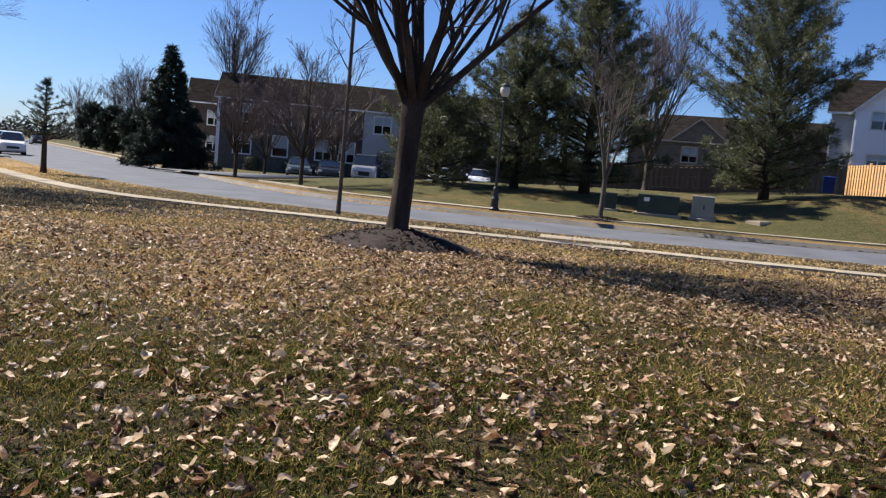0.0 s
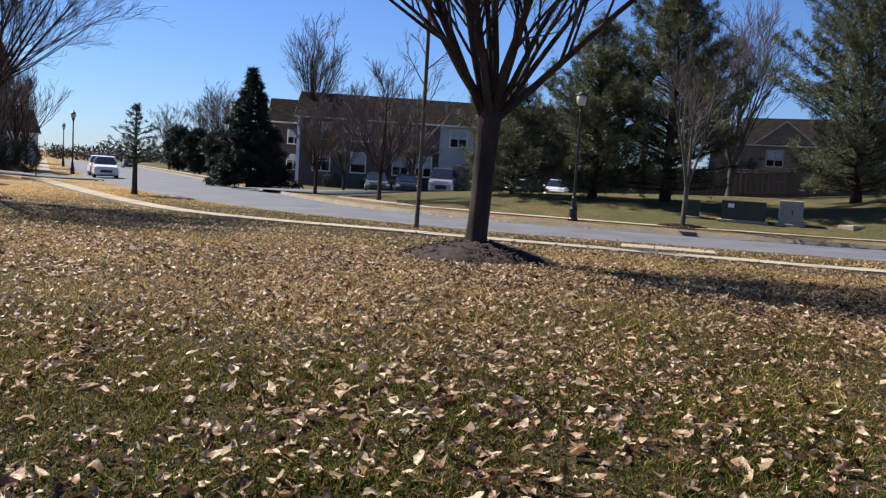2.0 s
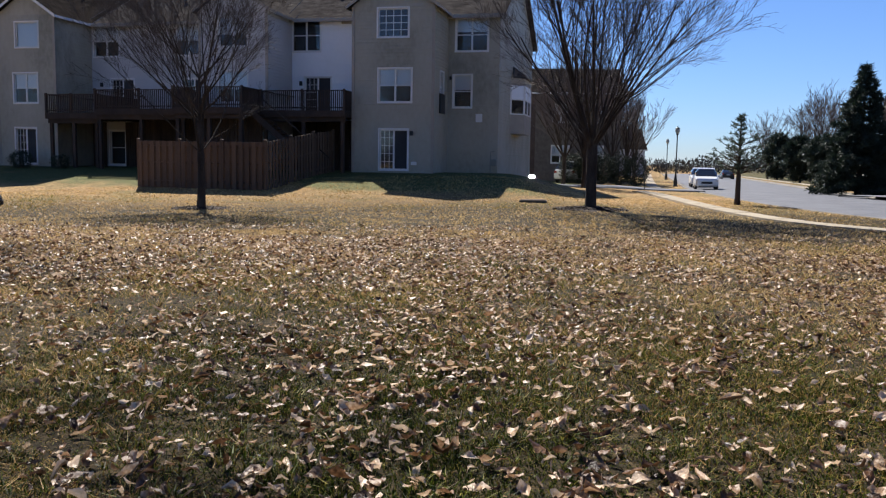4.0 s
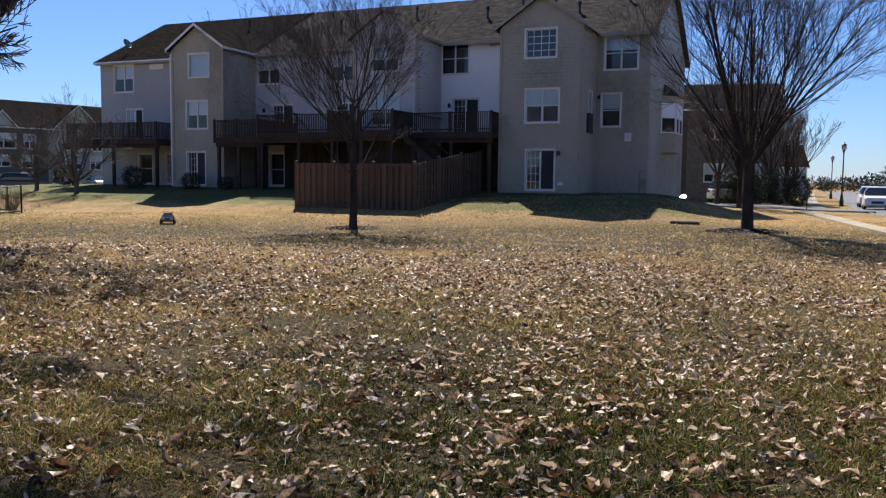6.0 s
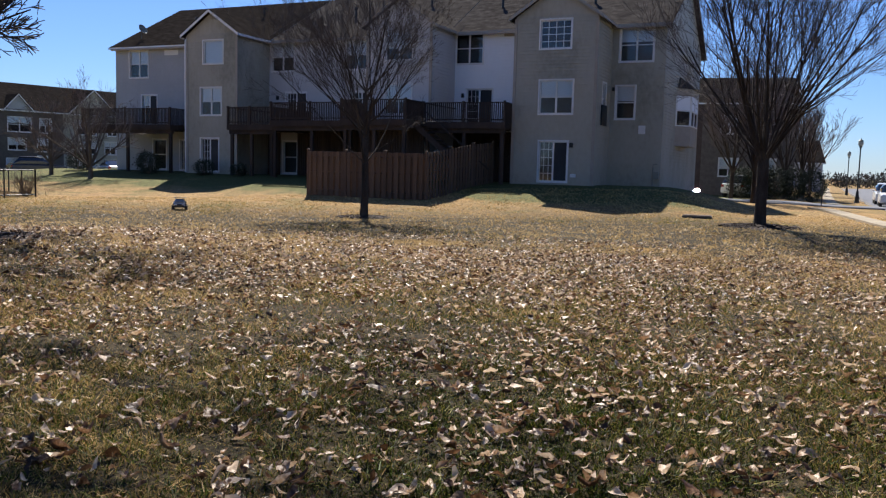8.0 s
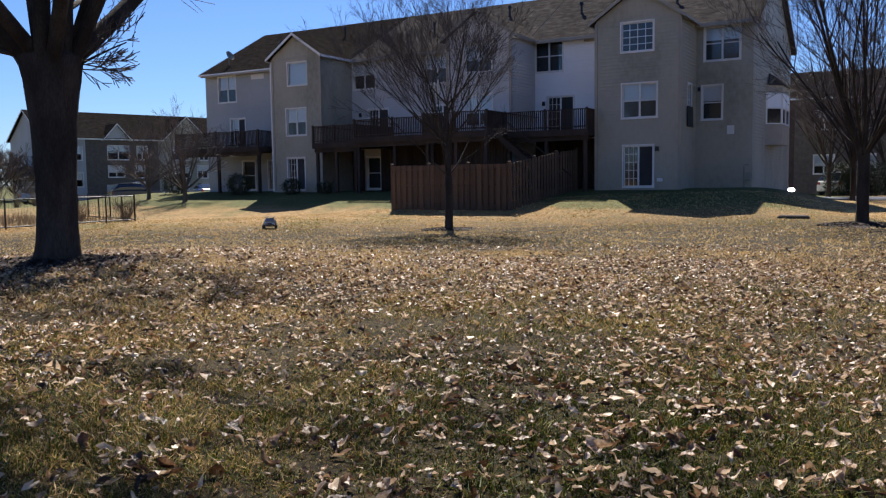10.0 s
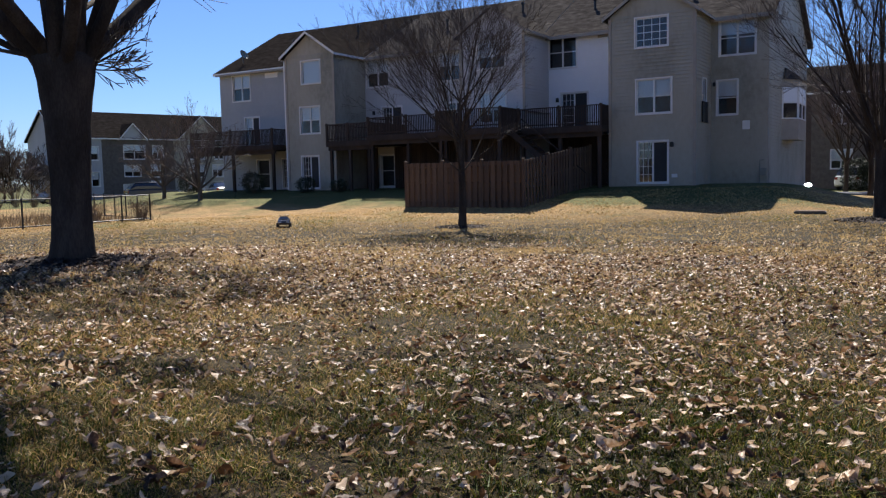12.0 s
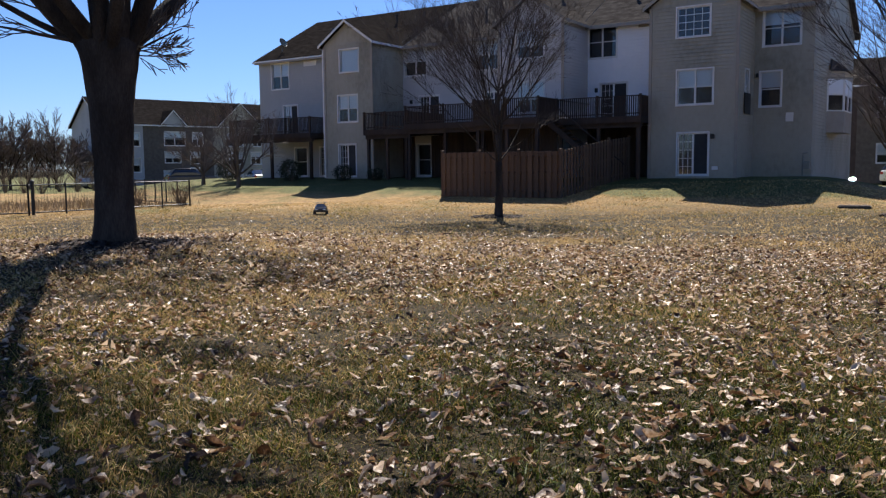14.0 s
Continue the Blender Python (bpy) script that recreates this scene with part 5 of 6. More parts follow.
row_house("dark brown townhouse row behind a spruce", 23.5, 91, -18, 19, 10, 0.2, 6.0, 8.7, [(0, 19, BRICK, 0)],
          [(2, 3.6, 1.4, 1.5, "double"), (6, 3.6, 1.4, 1.5, "double"), (10, 3.6, 1.4, 1.5, "double"), (2, 0.8, 1.4, 1.6, "double")])
row_house("white sided house with a front gable behind a new fence", 51.7, 34.5, -58, 15, 9, 2.0, 5.6, 8.2,
          [(0, 1.4, SIDING_GREY, 0), (1.4, 4.75, SIDING_WHITE, -0.4), (4.75, 15, SIDING_BEIGE, 0)],
          [(2.4, 2.1, 1.4, 0.7, "double"), (2.4, 4.45, 1.5, 1.2, "double"), (7, 2.6, 1.4, 1.5, "double"), (11, 2.6, 1.4, 1.5, "double")],
          gables=[(1.4, 4.75, -0.4, 7.15, SIDING_WHITE)])
row_house("blue grey house with a brown roof behind a board fence", 62.4, 64.6, -47, 6.4, 8, 0.6, 5.2, 7.8, [(0, 6.4, STONE, 0)],
          [(2.0, 3.1, 0.9, 1.4, "single"), (3.9, 3.1, 1.0, 1.4, "single")], gables=[(0.1, 6.3, -0.3, 7.7, STONE)], wmat=TRIM_DULL)
row_house("brown house row with dark roofs behind the pines", 58.5, 57.0, -52, 27, 9, 1.4, 4.6, 7.2,
          [(0, 9, STONE, 0), (9, 18, BRICK, 0), (18, 27, STONE, 0)],
          [(2.5, 2.6, 1.4, 1.4, "double"), (6, 2.6, 1.2, 1.4, "single"), (11, 2.6, 1.4, 1.4, "double"), (15, 2.6, 1.4, 1.4, "double"), (20, 2.6, 1.4, 1.4, "double"), (24, 2.6, 1.4, 1.4, "double")],
          gables=[(1.5, 6.5, -0.3, 6.6, STONE), (19, 24, -0.3, 6.6, STONE)], wmat=TRIM_DULL)
row_house("brown brick townhouse row behind bare trees", -17, 73, 9, 15.5, 10, 0.3, 7.4, 9.9, [(0, 8, BRICK, 0), (8, 15.5, STONE, 0)],
          [(2, 4.8, 1.5, 1.5, "double"), (6, 4.8, 1.5, 1.5, "double"), (9.5, 4.8, 1.5, 1.5, "double"), (12.5, 4.8, 1.5, 1.5, "double"), (9.5, 1.2, 1.5, 1.5, "double"), (12.5, 1.2, 1.5, 1.5, "double"), (2, 1.2, 1.5, 1.5, "double")], group="houses up the road")
row_house("pale house with a low gable roof up the road", -14, 118, 10, 15, 10, 0.0, 3.6, 6.6, [(0, 15, SIDING_PALE, 0)],
          [(9, 1.0, 1.6, 1.4, "double"), (12, 1.0, 1.6, 1.4, "double"), (4, 1.0, 1.6, 1.4, "double")], group="houses up the road")

board_fence("brown shadowbox garden fence behind a townhouse", [(-21.7, 33.0), (-15.6, 33.0), (-15.2, 40.1)], 2.05, FENCE_WOOD)
board_fence("weathered grey board fence behind the pines", [(36.5, 46.5), (47.5, 34.2), (50.3, 30.4)], 1.85, FENCE_GREY, board=0.20, gap=-0.03)
board_fence("bright new cedar fence with an arched gate", [(46.6, 29.5), (39.6, 18.4)], 1.75, FENCE_NEW, board=0.19, gap=-0.03)


# ---------------------------------------------------------------- street things
def metal_fence(label, pts, height):
    th = thing("metal_fence", pose(pts[0][0], pts[0][1], 0), label, "fence")
    base = Vector((pts[0][0], pts[0][1], 0))
    picket = Shape().tube([(0, 0, 0.06), (0, 0, height - 0.02)], [0.0035, 0.0035], 4).mesh("picket", BLACK_METAL)
    post = Shape().tube([(0, 0, -0.2), (0, 0, height + 0.03), (0, 0, height + 0.08)], [0.034, 0.034, 0.01], 8).mesh("post", BLACK_METAL)
    for (ax, ay), (bx, by) in zip(pts[:-1], pts[1:]):
        a, b = Vector((ax, ay, 0)), Vector((bx, by, 0))
        ln = (b - a).length
        m = max(1, int(round(ln / 1.5)))
        for k in range(m + 1):
            p = a.lerp(b, k / m)
            part("post", post, BLACK_METAL, th, at=pose(p.x - base.x, p.y - base.y, land_at(p.x, p.y)))
        n = int(ln / 0.13)
        for k in range(1, n):
            p = a.lerp(b, k / n)
            part("picket", picket, BLACK_METAL, th, at=pose(p.x - base.x, p.y - base.y, land_at(p.x, p.y)))
        for hh in (0.1, height):
            part("rail", Shape().tube([(a.x - base.x, a.y - base.y, land_at(a.x, a.y) + hh), (b.x - base.x, b.y - base.y, land_at(b.x, b.y) + hh)], [0.024, 0.024], 6), BLACK_METAL, th)
    return th


metal_fence("black metal fence with thin pickets", [(-30.6, 12.6), (-29.5, 17.2), (-29.9, 24.9), (-38, 27.5)], 1.12)
gate_post = thing("gate_post", pose(-29.45, 17.35, land_at(-29.45, 17.35)), "thick black metal gate post with a ball cap", "post")
part("shaft", Shape().rings([(0.06, -0.2), (0.06, 1.2), (0.085, 1.2), (0.085, 1.25), (0.05, 1.29), (0.02, 1.31)], 10), BLACK_METAL, gate_post, smooth=False)


def street_lamp(x, y, label, h=5.0):
    th = thing("street_lamp", pose(x, y, land_at(x, y)), label, "street lamp", "street lamps")
    part("base", Shape().rings([(0.20, -0.1), (0.20, 0.08), (0.165, 0.12), (0.155, 0.42), (0.175, 0.46), (0.13, 0.56), (0.095, 0.85), (0.11, 0.9), (0.07, 0.98)], 14), BLACK_METAL, th)
    part("pole", Shape().rings([(0.06, 0.95), (0.045, h - 0.75), (0.075, h - 0.72), (0.05, h - 0.66), (0.11, h - 0.56), (0.12, h - 0.5)], 12), BLACK_METAL, th)
    part("globe", Shape().rings([(0.12, h - 0.5), (0.185, h - 0.36), (0.20, h - 0.22), (0.17, h - 0.1)], 14), LAMP_GLASS, th, "frosted acorn globe", smooth=True)
    part("cap", Shape().rings([(0.20, h - 0.11), (0.19, h - 0.06), (0.10, h + 0.02), (0.035, h + 0.05), (0.03, h + 0.12), (0.008, h + 0.17)], 14), BLACK_METAL, th)
    return th


street_lamp(19.6, 27.25, "black post-top street lamp with an acorn globe", 5.05)
street_lamp(3.1, 74, "black post-top street lamp up the road", 5.0)
street_lamp(3.4, 108, "black post-top street lamp up the road", 5.0)
street_lamp(31.0, 47.5, "black post-top street lamp in a parking court", 4.3)


def cabinet(name, x, y, turn, w, d, h, mat, label, lid=0.04, sticker=None):
    z = land_at(x, y)
    th = thing(name, pose(x, y, z, 0, 0, turn), label, "utility box", "utility boxes on the verge")
    part("pad", Shape().box(-w / 2 - 0.12, w / 2 + 0.12, -d / 2 - 0.12, d / 2 + 0.12, -0.15, 0.05, None, 0.02), CONCRETE, th, "concrete pad")
    part("body", Shape().box(-w / 2, w / 2, -d / 2, d / 2, 0.05, h, None, 0.02), mat, th)
    part("lid", Shape().box(-w / 2 - 0.025, w / 2 + 0.025, -d / 2 - 0.025, d / 2 + 0.025, h, h + lid, None, 0.03), mat, th)
    part("handle", Shape().box(0.02 * w, 0.02 * w + 0.05, -d / 2 - 0.03, -d / 2 - 0.002, h * 0.45, h * 0.62), BLACK_METAL, th)
    if sticker:
        part("label_plate", Shape().box(*sticker[:2], -d / 2 - 0.008, -d / 2 - 0.003, *sticker[2:]), PAPER, th, "small white label")
    return th


cabinet("transformer_box", 27.35, 25.85, -46, 1.75, 1.0, 0.82, GREEN_BOX, "dark green transformer box with a white label", sticker=(-0.62, -0.38, 0.55, 0.72))
cabinet("utility_cabinet", 28.65, 24.5, -48, 0.92, 0.6, 0.98, GREY_BOX, "grey green utility cabinet on the verge")
cabinet("small_utility_cabinet", 25.9, 27.35, -44, 0.6, 0.5, 0.72, GREEN_BOX, "small dark green utility cabinet")
for x, y, w, lab in ((-3.95, 32.0, 1.05, "low dark utility lid lying on the lawn"), (30.4, 22.9, 0.9, "flat concrete utility cover on the verge")):
    box_ = thing("utility_box_cover", pose(x, y, land_at(x, y), 0, 0, 5), lab, "utility cover")
    m = BLACK_METAL if x < 0 else CONCRETE
    part("rim", Shape().box(-w / 2, w / 2, -0.35, 0.35, -0.1, 0.07, None, 0.015), m, box_)
    part("cover", Shape().box(-w / 2 + 0.04, w / 2 - 0.04, -0.31, 0.31, 0.07, 0.10, None, 0.012), FENCE_WOOD if x < 0 else CONCRETE, box_)


# ---------------------------------------------------------------- vehicles
def loft(sections):
    """sections: (x, half width below, half width above, z below, z above), front to back."""
    s = Shape()
    k = 10
    for x, wb, wt, zb, zt in sections:
        h = zt - zb
        ring = [(-wb * 0.93, zb), (-wb, zb + h * 0.12), (-wb, zb + h * 0.5), (-wt * 1.0, zb + h * 0.86), (-wt * 0.9, zt), (wt * 0.9, zt), (wt, zb + h * 0.86), (wb, zb + h * 0.5), (wb, zb + h * 0.12), (wb * 0.93, zb)]
        s.v += [(x, y, z) for y, z in ring]
    n = len(sections)
    for i in range(n - 1):
        for j in range(k):
            j2 = (j + 1) % k
            s.f.append((i * k + j, i * k + j2, (i + 1) * k + j2, (i + 1) * k + j))
    s.f.append(tuple(range(k)))
    s.f.append(tuple((n - 1) * k + j for j in reversed(range(k))))
    return s


def car(name, m, paint, label, kind="sedan"):
    th = thing(name, m, label, "car", "parked cars")
    if kind == "suv":
        L, body = 4.6, [(2.3, 0.70, 0.66, 0.42, 0.72), (2.2, 0.86, 0.82, 0.30, 0.92), (1.3, 0.92, 0.87, 0.28, 1.05), (0.7, 0.93, 0.89, 0.28, 1.10), (-1.6, 0.93, 0.89, 0.28, 1.10), (-2.2, 0.90, 0.85, 0.32, 1.08), (-2.3, 0.84, 0.80, 0.42, 1.0)]
        cab = [(0.95, 0.80, 0.72, 1.05, 1.12), (0.25, 0.82, 0.64, 1.05, 1.66), (-0.4, 0.82, 0.66, 1.05, 1.72), (-1.6, 0.82, 0.65, 1.05, 1.70), (-2.15, 0.80, 0.66, 1.05, 1.15)]
        roof = [(0.22, 0.64, 0.60, 1.655, 1.70), (-0.4, 0.67, 0.62, 1.70, 1.76), (-1.62, 0.66, 0.62, 1.69, 1.74)]
        wr = 0.36
    elif kind == "van":
        L, body = 5.2, [(2.6, 0.75, 0.70, 0.42, 0.85), (2.45, 0.92, 0.88, 0.30, 1.10), (1.7, 0.98, 0.94, 0.30, 1.25), (1.2, 0.98, 0.93, 0.30, 1.30), (-2.5, 0.98, 0.93, 0.30, 1.30), (-2.6, 0.96, 0.92, 0.40, 1.25)]
        cab = [(1.65, 0.90, 0.82, 1.22, 1.30), (0.75, 0.92, 0.80, 1.25, 2.02), (-2.4, 0.92, 0.82, 1.25, 2.06), (-2.58, 0.90, 0.80, 1.25, 1.9)]
        roof = [(0.72, 0.80, 0.76, 2.02, 2.08), (-2.42, 0.82, 0.78, 2.06, 2.12)]
        wr = 0.36
    else:
        L, body = 4.5, [(2.25, 0.66, 0.62, 0.36, 0.58), (2.12, 0.84, 0.80, 0.24, 0.74), (1.2, 0.88, 0.84, 0.22, 0.88), (0.8, 0.89, 0.85, 0.22, 0.93), (-1.3, 0.89, 0.85, 0.22, 0.96), (-2.05, 0.86, 0.80, 0.26, 0.98), (-2.25, 0.78, 0.74, 0.38, 0.86)]
        cab = [(1.05, 0.76, 0.70, 0.88, 0.95), (0.2, 0.78, 0.58, 0.90, 1.38), (-0.8, 0.78, 0.60, 0.92, 1.42), (-1.75, 0.76, 0.64, 0.93, 1.02)]
        roof = [(0.22, 0.585, 0.55, 1.37, 1.41), (-0.35, 0.60, 0.56, 1.40, 1.45), (-0.85, 0.60, 0.55, 1.41, 1.455)]
        wr = 0.32
    part("body", loft(body), paint, th, smooth=False)
    part("cabin_glass", loft(cab), DARK_GLASS, th, "dark tinted glass")
    part("roof", loft(roof), paint, th)
    front = body[0][0]
    for s in (1, -1):
        part("headlight", Shape().box(front - 0.17, front - 0.02, s * 0.72 - 0.14, s * 0.72 + 0.14, body[1][4] - 0.22, body[1][4] - 0.06, None, 0.02), LENS, th)
        part("tail_light", Shape().box(-front - 0.01, -front + 0.14, s * 0.74 - 0.1, s * 0.74 + 0.1, body[-2][4] - 0.28, body[-2][4] - 0.08, None, 0.02), RED_LENS, th)
        part("mirror", Shape().box(0.62, 0.78, s * 0.98 - 0.09, s * 0.98 + 0.09, body[2][4] - 0.02, body[2][4] + 0.14, None, 0.03), paint, th)
        for wx in (L * 0.29, -L * 0.30):
            y0, y1 = s * 0.70, s * 0.905
            tyre = Shape().tube([(wx, y0, wr), (wx, y0 + s * 0.02, wr), (wx, y1 - s * 0.03, wr), (wx, y1, wr)], [wr * 0.9, wr, wr, wr * 0.88], 18)
            w = part("wheel", tyre, RUBBER, th)
            part("rim", Shape().tube([(wx, y1 - s * 0.01, wr), (wx, y1 + s * 0.012, wr), (wx, y1 + s * 0.015, wr)], [wr * 0.66, wr * 0.62, wr * 0.2], 14), CHROME, w)
    part("grille", Shape().box(front - 0.08, front + 0.01, -0.42, 0.42, body[0][3] + 0.08, body[0][4] - 0.04, None, 0.01), BLACK_METAL, th)
    part("number_plate", Shape().box(-front - 0.02, -front + 0.03, -0.26, 0.26, 0.62, 0.76), PAPER, th)
    return th


def build_cars():
    def at(x, y, turn, dz=0.0):
        return pose(x, y, land_at(x, y) + dz, 0, 0, turn)
    car("suv", at(5.35, 70.8, -92, -0.12), PAINT_WHITE, "white sport utility car parked at the kerb", "suv")
    car("suv", at(5.45, 78.5, -91, -0.12), PAINT_WHITE, "white sport utility car parked behind another", "suv")
    car("sedan", at(12.6, 128, 90, -0.12), PAINT_DARK, "dark sedan far up the road", "sedan")
    car("sedan", at(33.2, 54.0, -125, 0.07), PAINT_WHITE, "white sedan parked in a court", "sedan")
    car("sedan", at(35.9, 52.6, -125, 0.07), PAINT_WHITE, "white sedan parked in a court", "sedan")
    car("sedan", at(23.2, 57.6, -110, 0.07), PAINT_GREEN, "dark green sedan parked in a court", "sedan")
    car("sedan", at(25.4, 57.2, -110, 0.07), PAINT_DARK, "dark sedan parked in a court", "sedan")
    car("van", at(28.6, 57.6, -118, 0.07), PAINT_SILVER, "silver grey delivery van parked in a court", "van")
    car("suv", at(-5.4, 69.5, 80, 0.0), PAINT_WHITE, "white sport utility car on the side street", "suv")
    car("sedan", at(-67.5, 46.5, 70), PAINT_SILVER, "silver sedan parked before the far townhouses", "sedan")
    car("suv", at(-61.5, 51.5, 65), PAINT_DARK, "black car parked before the far townhouses", "suv")
    car("sedan", at(-54.5, 53.0, 150), PAINT_SILVER, "pale sedan parked before the far townhouses", "sedan")


build_cars()


def toy_car(x, y, turn):
    """A large radio-controlled model car."""
    th = thing("toy_car", pose(x, y, land_at(x, y) + 0.05, 0, 0, turn), "black radio-controlled model car with a rear wing on the lawn", "toy car")
    part("body", loft([(0.44, 0.17, 0.15, 0.07, 0.13), (0.38, 0.22, 0.20, 0.05, 0.19), (0.12, 0.235, 0.21, 0.05, 0.23), (-0.25, 0.24, 0.21, 0.05, 0.25), (-0.42, 0.22, 0.19, 0.07, 0.24)]), PAINT_DARK, th)
    part("canopy", loft([(0.2, 0.17, 0.15, 0.20, 0.235), (0.03, 0.17, 0.13, 0.21, 0.33), (-0.18, 0.17, 0.13, 0.22, 0.335), (-0.36, 0.16, 0.14, 0.22, 0.26)]), DARK_GLASS, th, "glossy dark canopy")
    part("wing", Shape().box(-0.50, -0.36, -0.21, 0.21, 0.36, 0.372).box(-0.44, -0.41, -0.15, -0.13, 0.24, 0.36).box(-0.44, -0.41, 0.13, 0.15, 0.24, 0.36), BLACK_METAL, th)
    for s in (1, -1):
        part("headlight", Shape().box(0.36, 0.43, s * 0.13 - 0.05, s * 0.13 + 0.05, 0.12, 0.16, None, 0.01), LENS, th)
        for wx in (0.28, -0.28):
            part("wheel", Shape().tube([(wx, s * 0.17, 0.04), (wx, s * 0.18, 0.04), (wx, s * 0.25, 0.04), (wx, s * 0.26, 0.04)], [0.08, 0.09, 0.09, 0.08], 14), RUBBER, th)


toy_car(-20.3, 22.8, -50)


# ---------------------------------------------------------------- shrubs and small things
def shrub(x, y, r, h, seed, mat, label, leafy=True):
    rng = np.random.default_rng(seed)
    th = thing("bush" if leafy else "bare_shrub", pose(x, y, land_at(x, y)), label, "bush")
    stems = Shape()
    rnd = random.Random(seed)
    for k in range(14 if leafy else 46):
        w, t = rnd.uniform(0, 6.28), rnd.uniform(0.1, 0.9)
        e = Vector((math.cos(w) * r * t, math.sin(w) * r * t, h * rnd.uniform(0.6, 1.0)))
        mid = e * 0.5 + Vector((rnd.gauss(0, 0.08), rnd.gauss(0, 0.08), 0.1))
        stems.tube([(e.x * 0.1, e.y * 0.1, -0.05), mid, e], [0.012, 0.009, 0.004], 3, cap=False)
        if not leafy:
            for q in range(3):
                s = mid.lerp(e, rnd.random())
                stems.tube([s, s + Vector((rnd.gauss(0, 0.15), rnd.gauss(0, 0.15), rnd.uniform(0.05, 0.3)))], [0.006, 0.003], 3, cap=False)
    part("twiggy_growth", stems, SHRUB, th)
    if leafy:
        k = int(2600 * r * h)
        u = rng.normal(0, 1, (k, 3))
        u /= np.linalg.norm(u, axis=1)[:, None]
        lump = 1 + 0.22 * np.sin(5 * u[:, 0] + seed) * np.cos(4 * u[:, 1]) + 0.12 * rng.normal(size=k)
        c = u * (rng.uniform(0.55, 1.0, k) ** 0.5 * lump)[:, None] * [r, r, h * 0.5] + [0, 0, h * 0.5]
        c[:, 2] = np.maximum(c[:, 2], 0.02)
        a, b = rng.normal(0, 0.05, (k, 3)), rng.normal(0, 0.05, (k, 3))
        verts = np.stack([c, c + a, c + b], 1).reshape(-1, 3)
        part("foliage", soup("foliage", verts, np.arange(len(verts)).reshape(-1, 3), mat), mat, th)
    return th


shrub(-30.6, 25.0, 0.85, 1.0, 1, SHRUB, "bare tan shrub at the end of a metal fence", False)
shrub(-31.6, 23.4, 0.7, 0.8, 2, SHRUB, "bare tan shrub behind a metal fence", False)
shrub(-36.8, 38.6, 0.75, 1.3, 3, BUSH, "dark evergreen bush at a house wall")
shrub(-32.8, 38.9, 0.6, 0.9, 4, BUSH, "low dark bush beside a patio door")
shrub(-30.4, 39.0, 0.5, 0.7, 5, BUSH, "low dark bush beside a patio door")
shrub(-43.6, 39.6, 0.7, 1.2, 6, BUSH, "dark evergreen bush under a deck")
for k in range(5):
    shrub(-0.2 - 1.25 * k, 66.3 + 0.2 * k, 1.0, 2.4, 20 + k, BUSH, "clipped dark evergreen hedge bush")
for k in range(4):
    shrub(25 + 3.3 * k, 73.5 - 1.4 * k, 0.9, 1.3, 30 + k, BUSH, "dark foundation bush along a house")
shrub(31.0, 58.6, 1.3, 2.6, 36, BUSH, "large rounded dark bush in a parking court")
bin_ = thing("recycling_bin", pose(42.5, 27.95, land_at(42.5, 27.95), 0, 0, -55), "blue plastic wheeled recycling bin", "bin")
part("body", loft([(0.3, 0.27, 0.3, 0.08, 0.95), (-0.3, 0.27, 0.3, 0.08, 0.95)]), BLUE_PLASTIC, bin_)
part("lid", Shape().box(-0.34, 0.34, -0.33, 0.33, 0.95, 1.02, None, 0.03), BLUE_PLASTIC, bin_)
sign = thing("street_sign", pose(0.4, 55.2, land_at(0.4, 55.2)), "thin dark signpost beside the footpath", "sign")
part("post", Shape().tube([(0, 0, -0.2), (0, 0, 1.9)], [0.03, 0.03], 6), BLACK_METAL, sign)
# Added mirror disc, placed and tilted to send an unidentified glint to the camera.
lid = thing("sun_glint_disc", pose(-7.5, 59.4, land_at(-7.5, 59.4)), "added mirror disc tilted to glint at the camera", "cover")
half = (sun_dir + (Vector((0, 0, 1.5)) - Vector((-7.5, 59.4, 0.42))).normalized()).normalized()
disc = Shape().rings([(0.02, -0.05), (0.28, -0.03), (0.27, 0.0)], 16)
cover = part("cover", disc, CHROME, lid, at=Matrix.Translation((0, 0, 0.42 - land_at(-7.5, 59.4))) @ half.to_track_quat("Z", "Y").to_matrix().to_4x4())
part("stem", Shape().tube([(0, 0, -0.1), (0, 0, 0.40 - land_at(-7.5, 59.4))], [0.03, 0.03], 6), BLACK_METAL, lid)


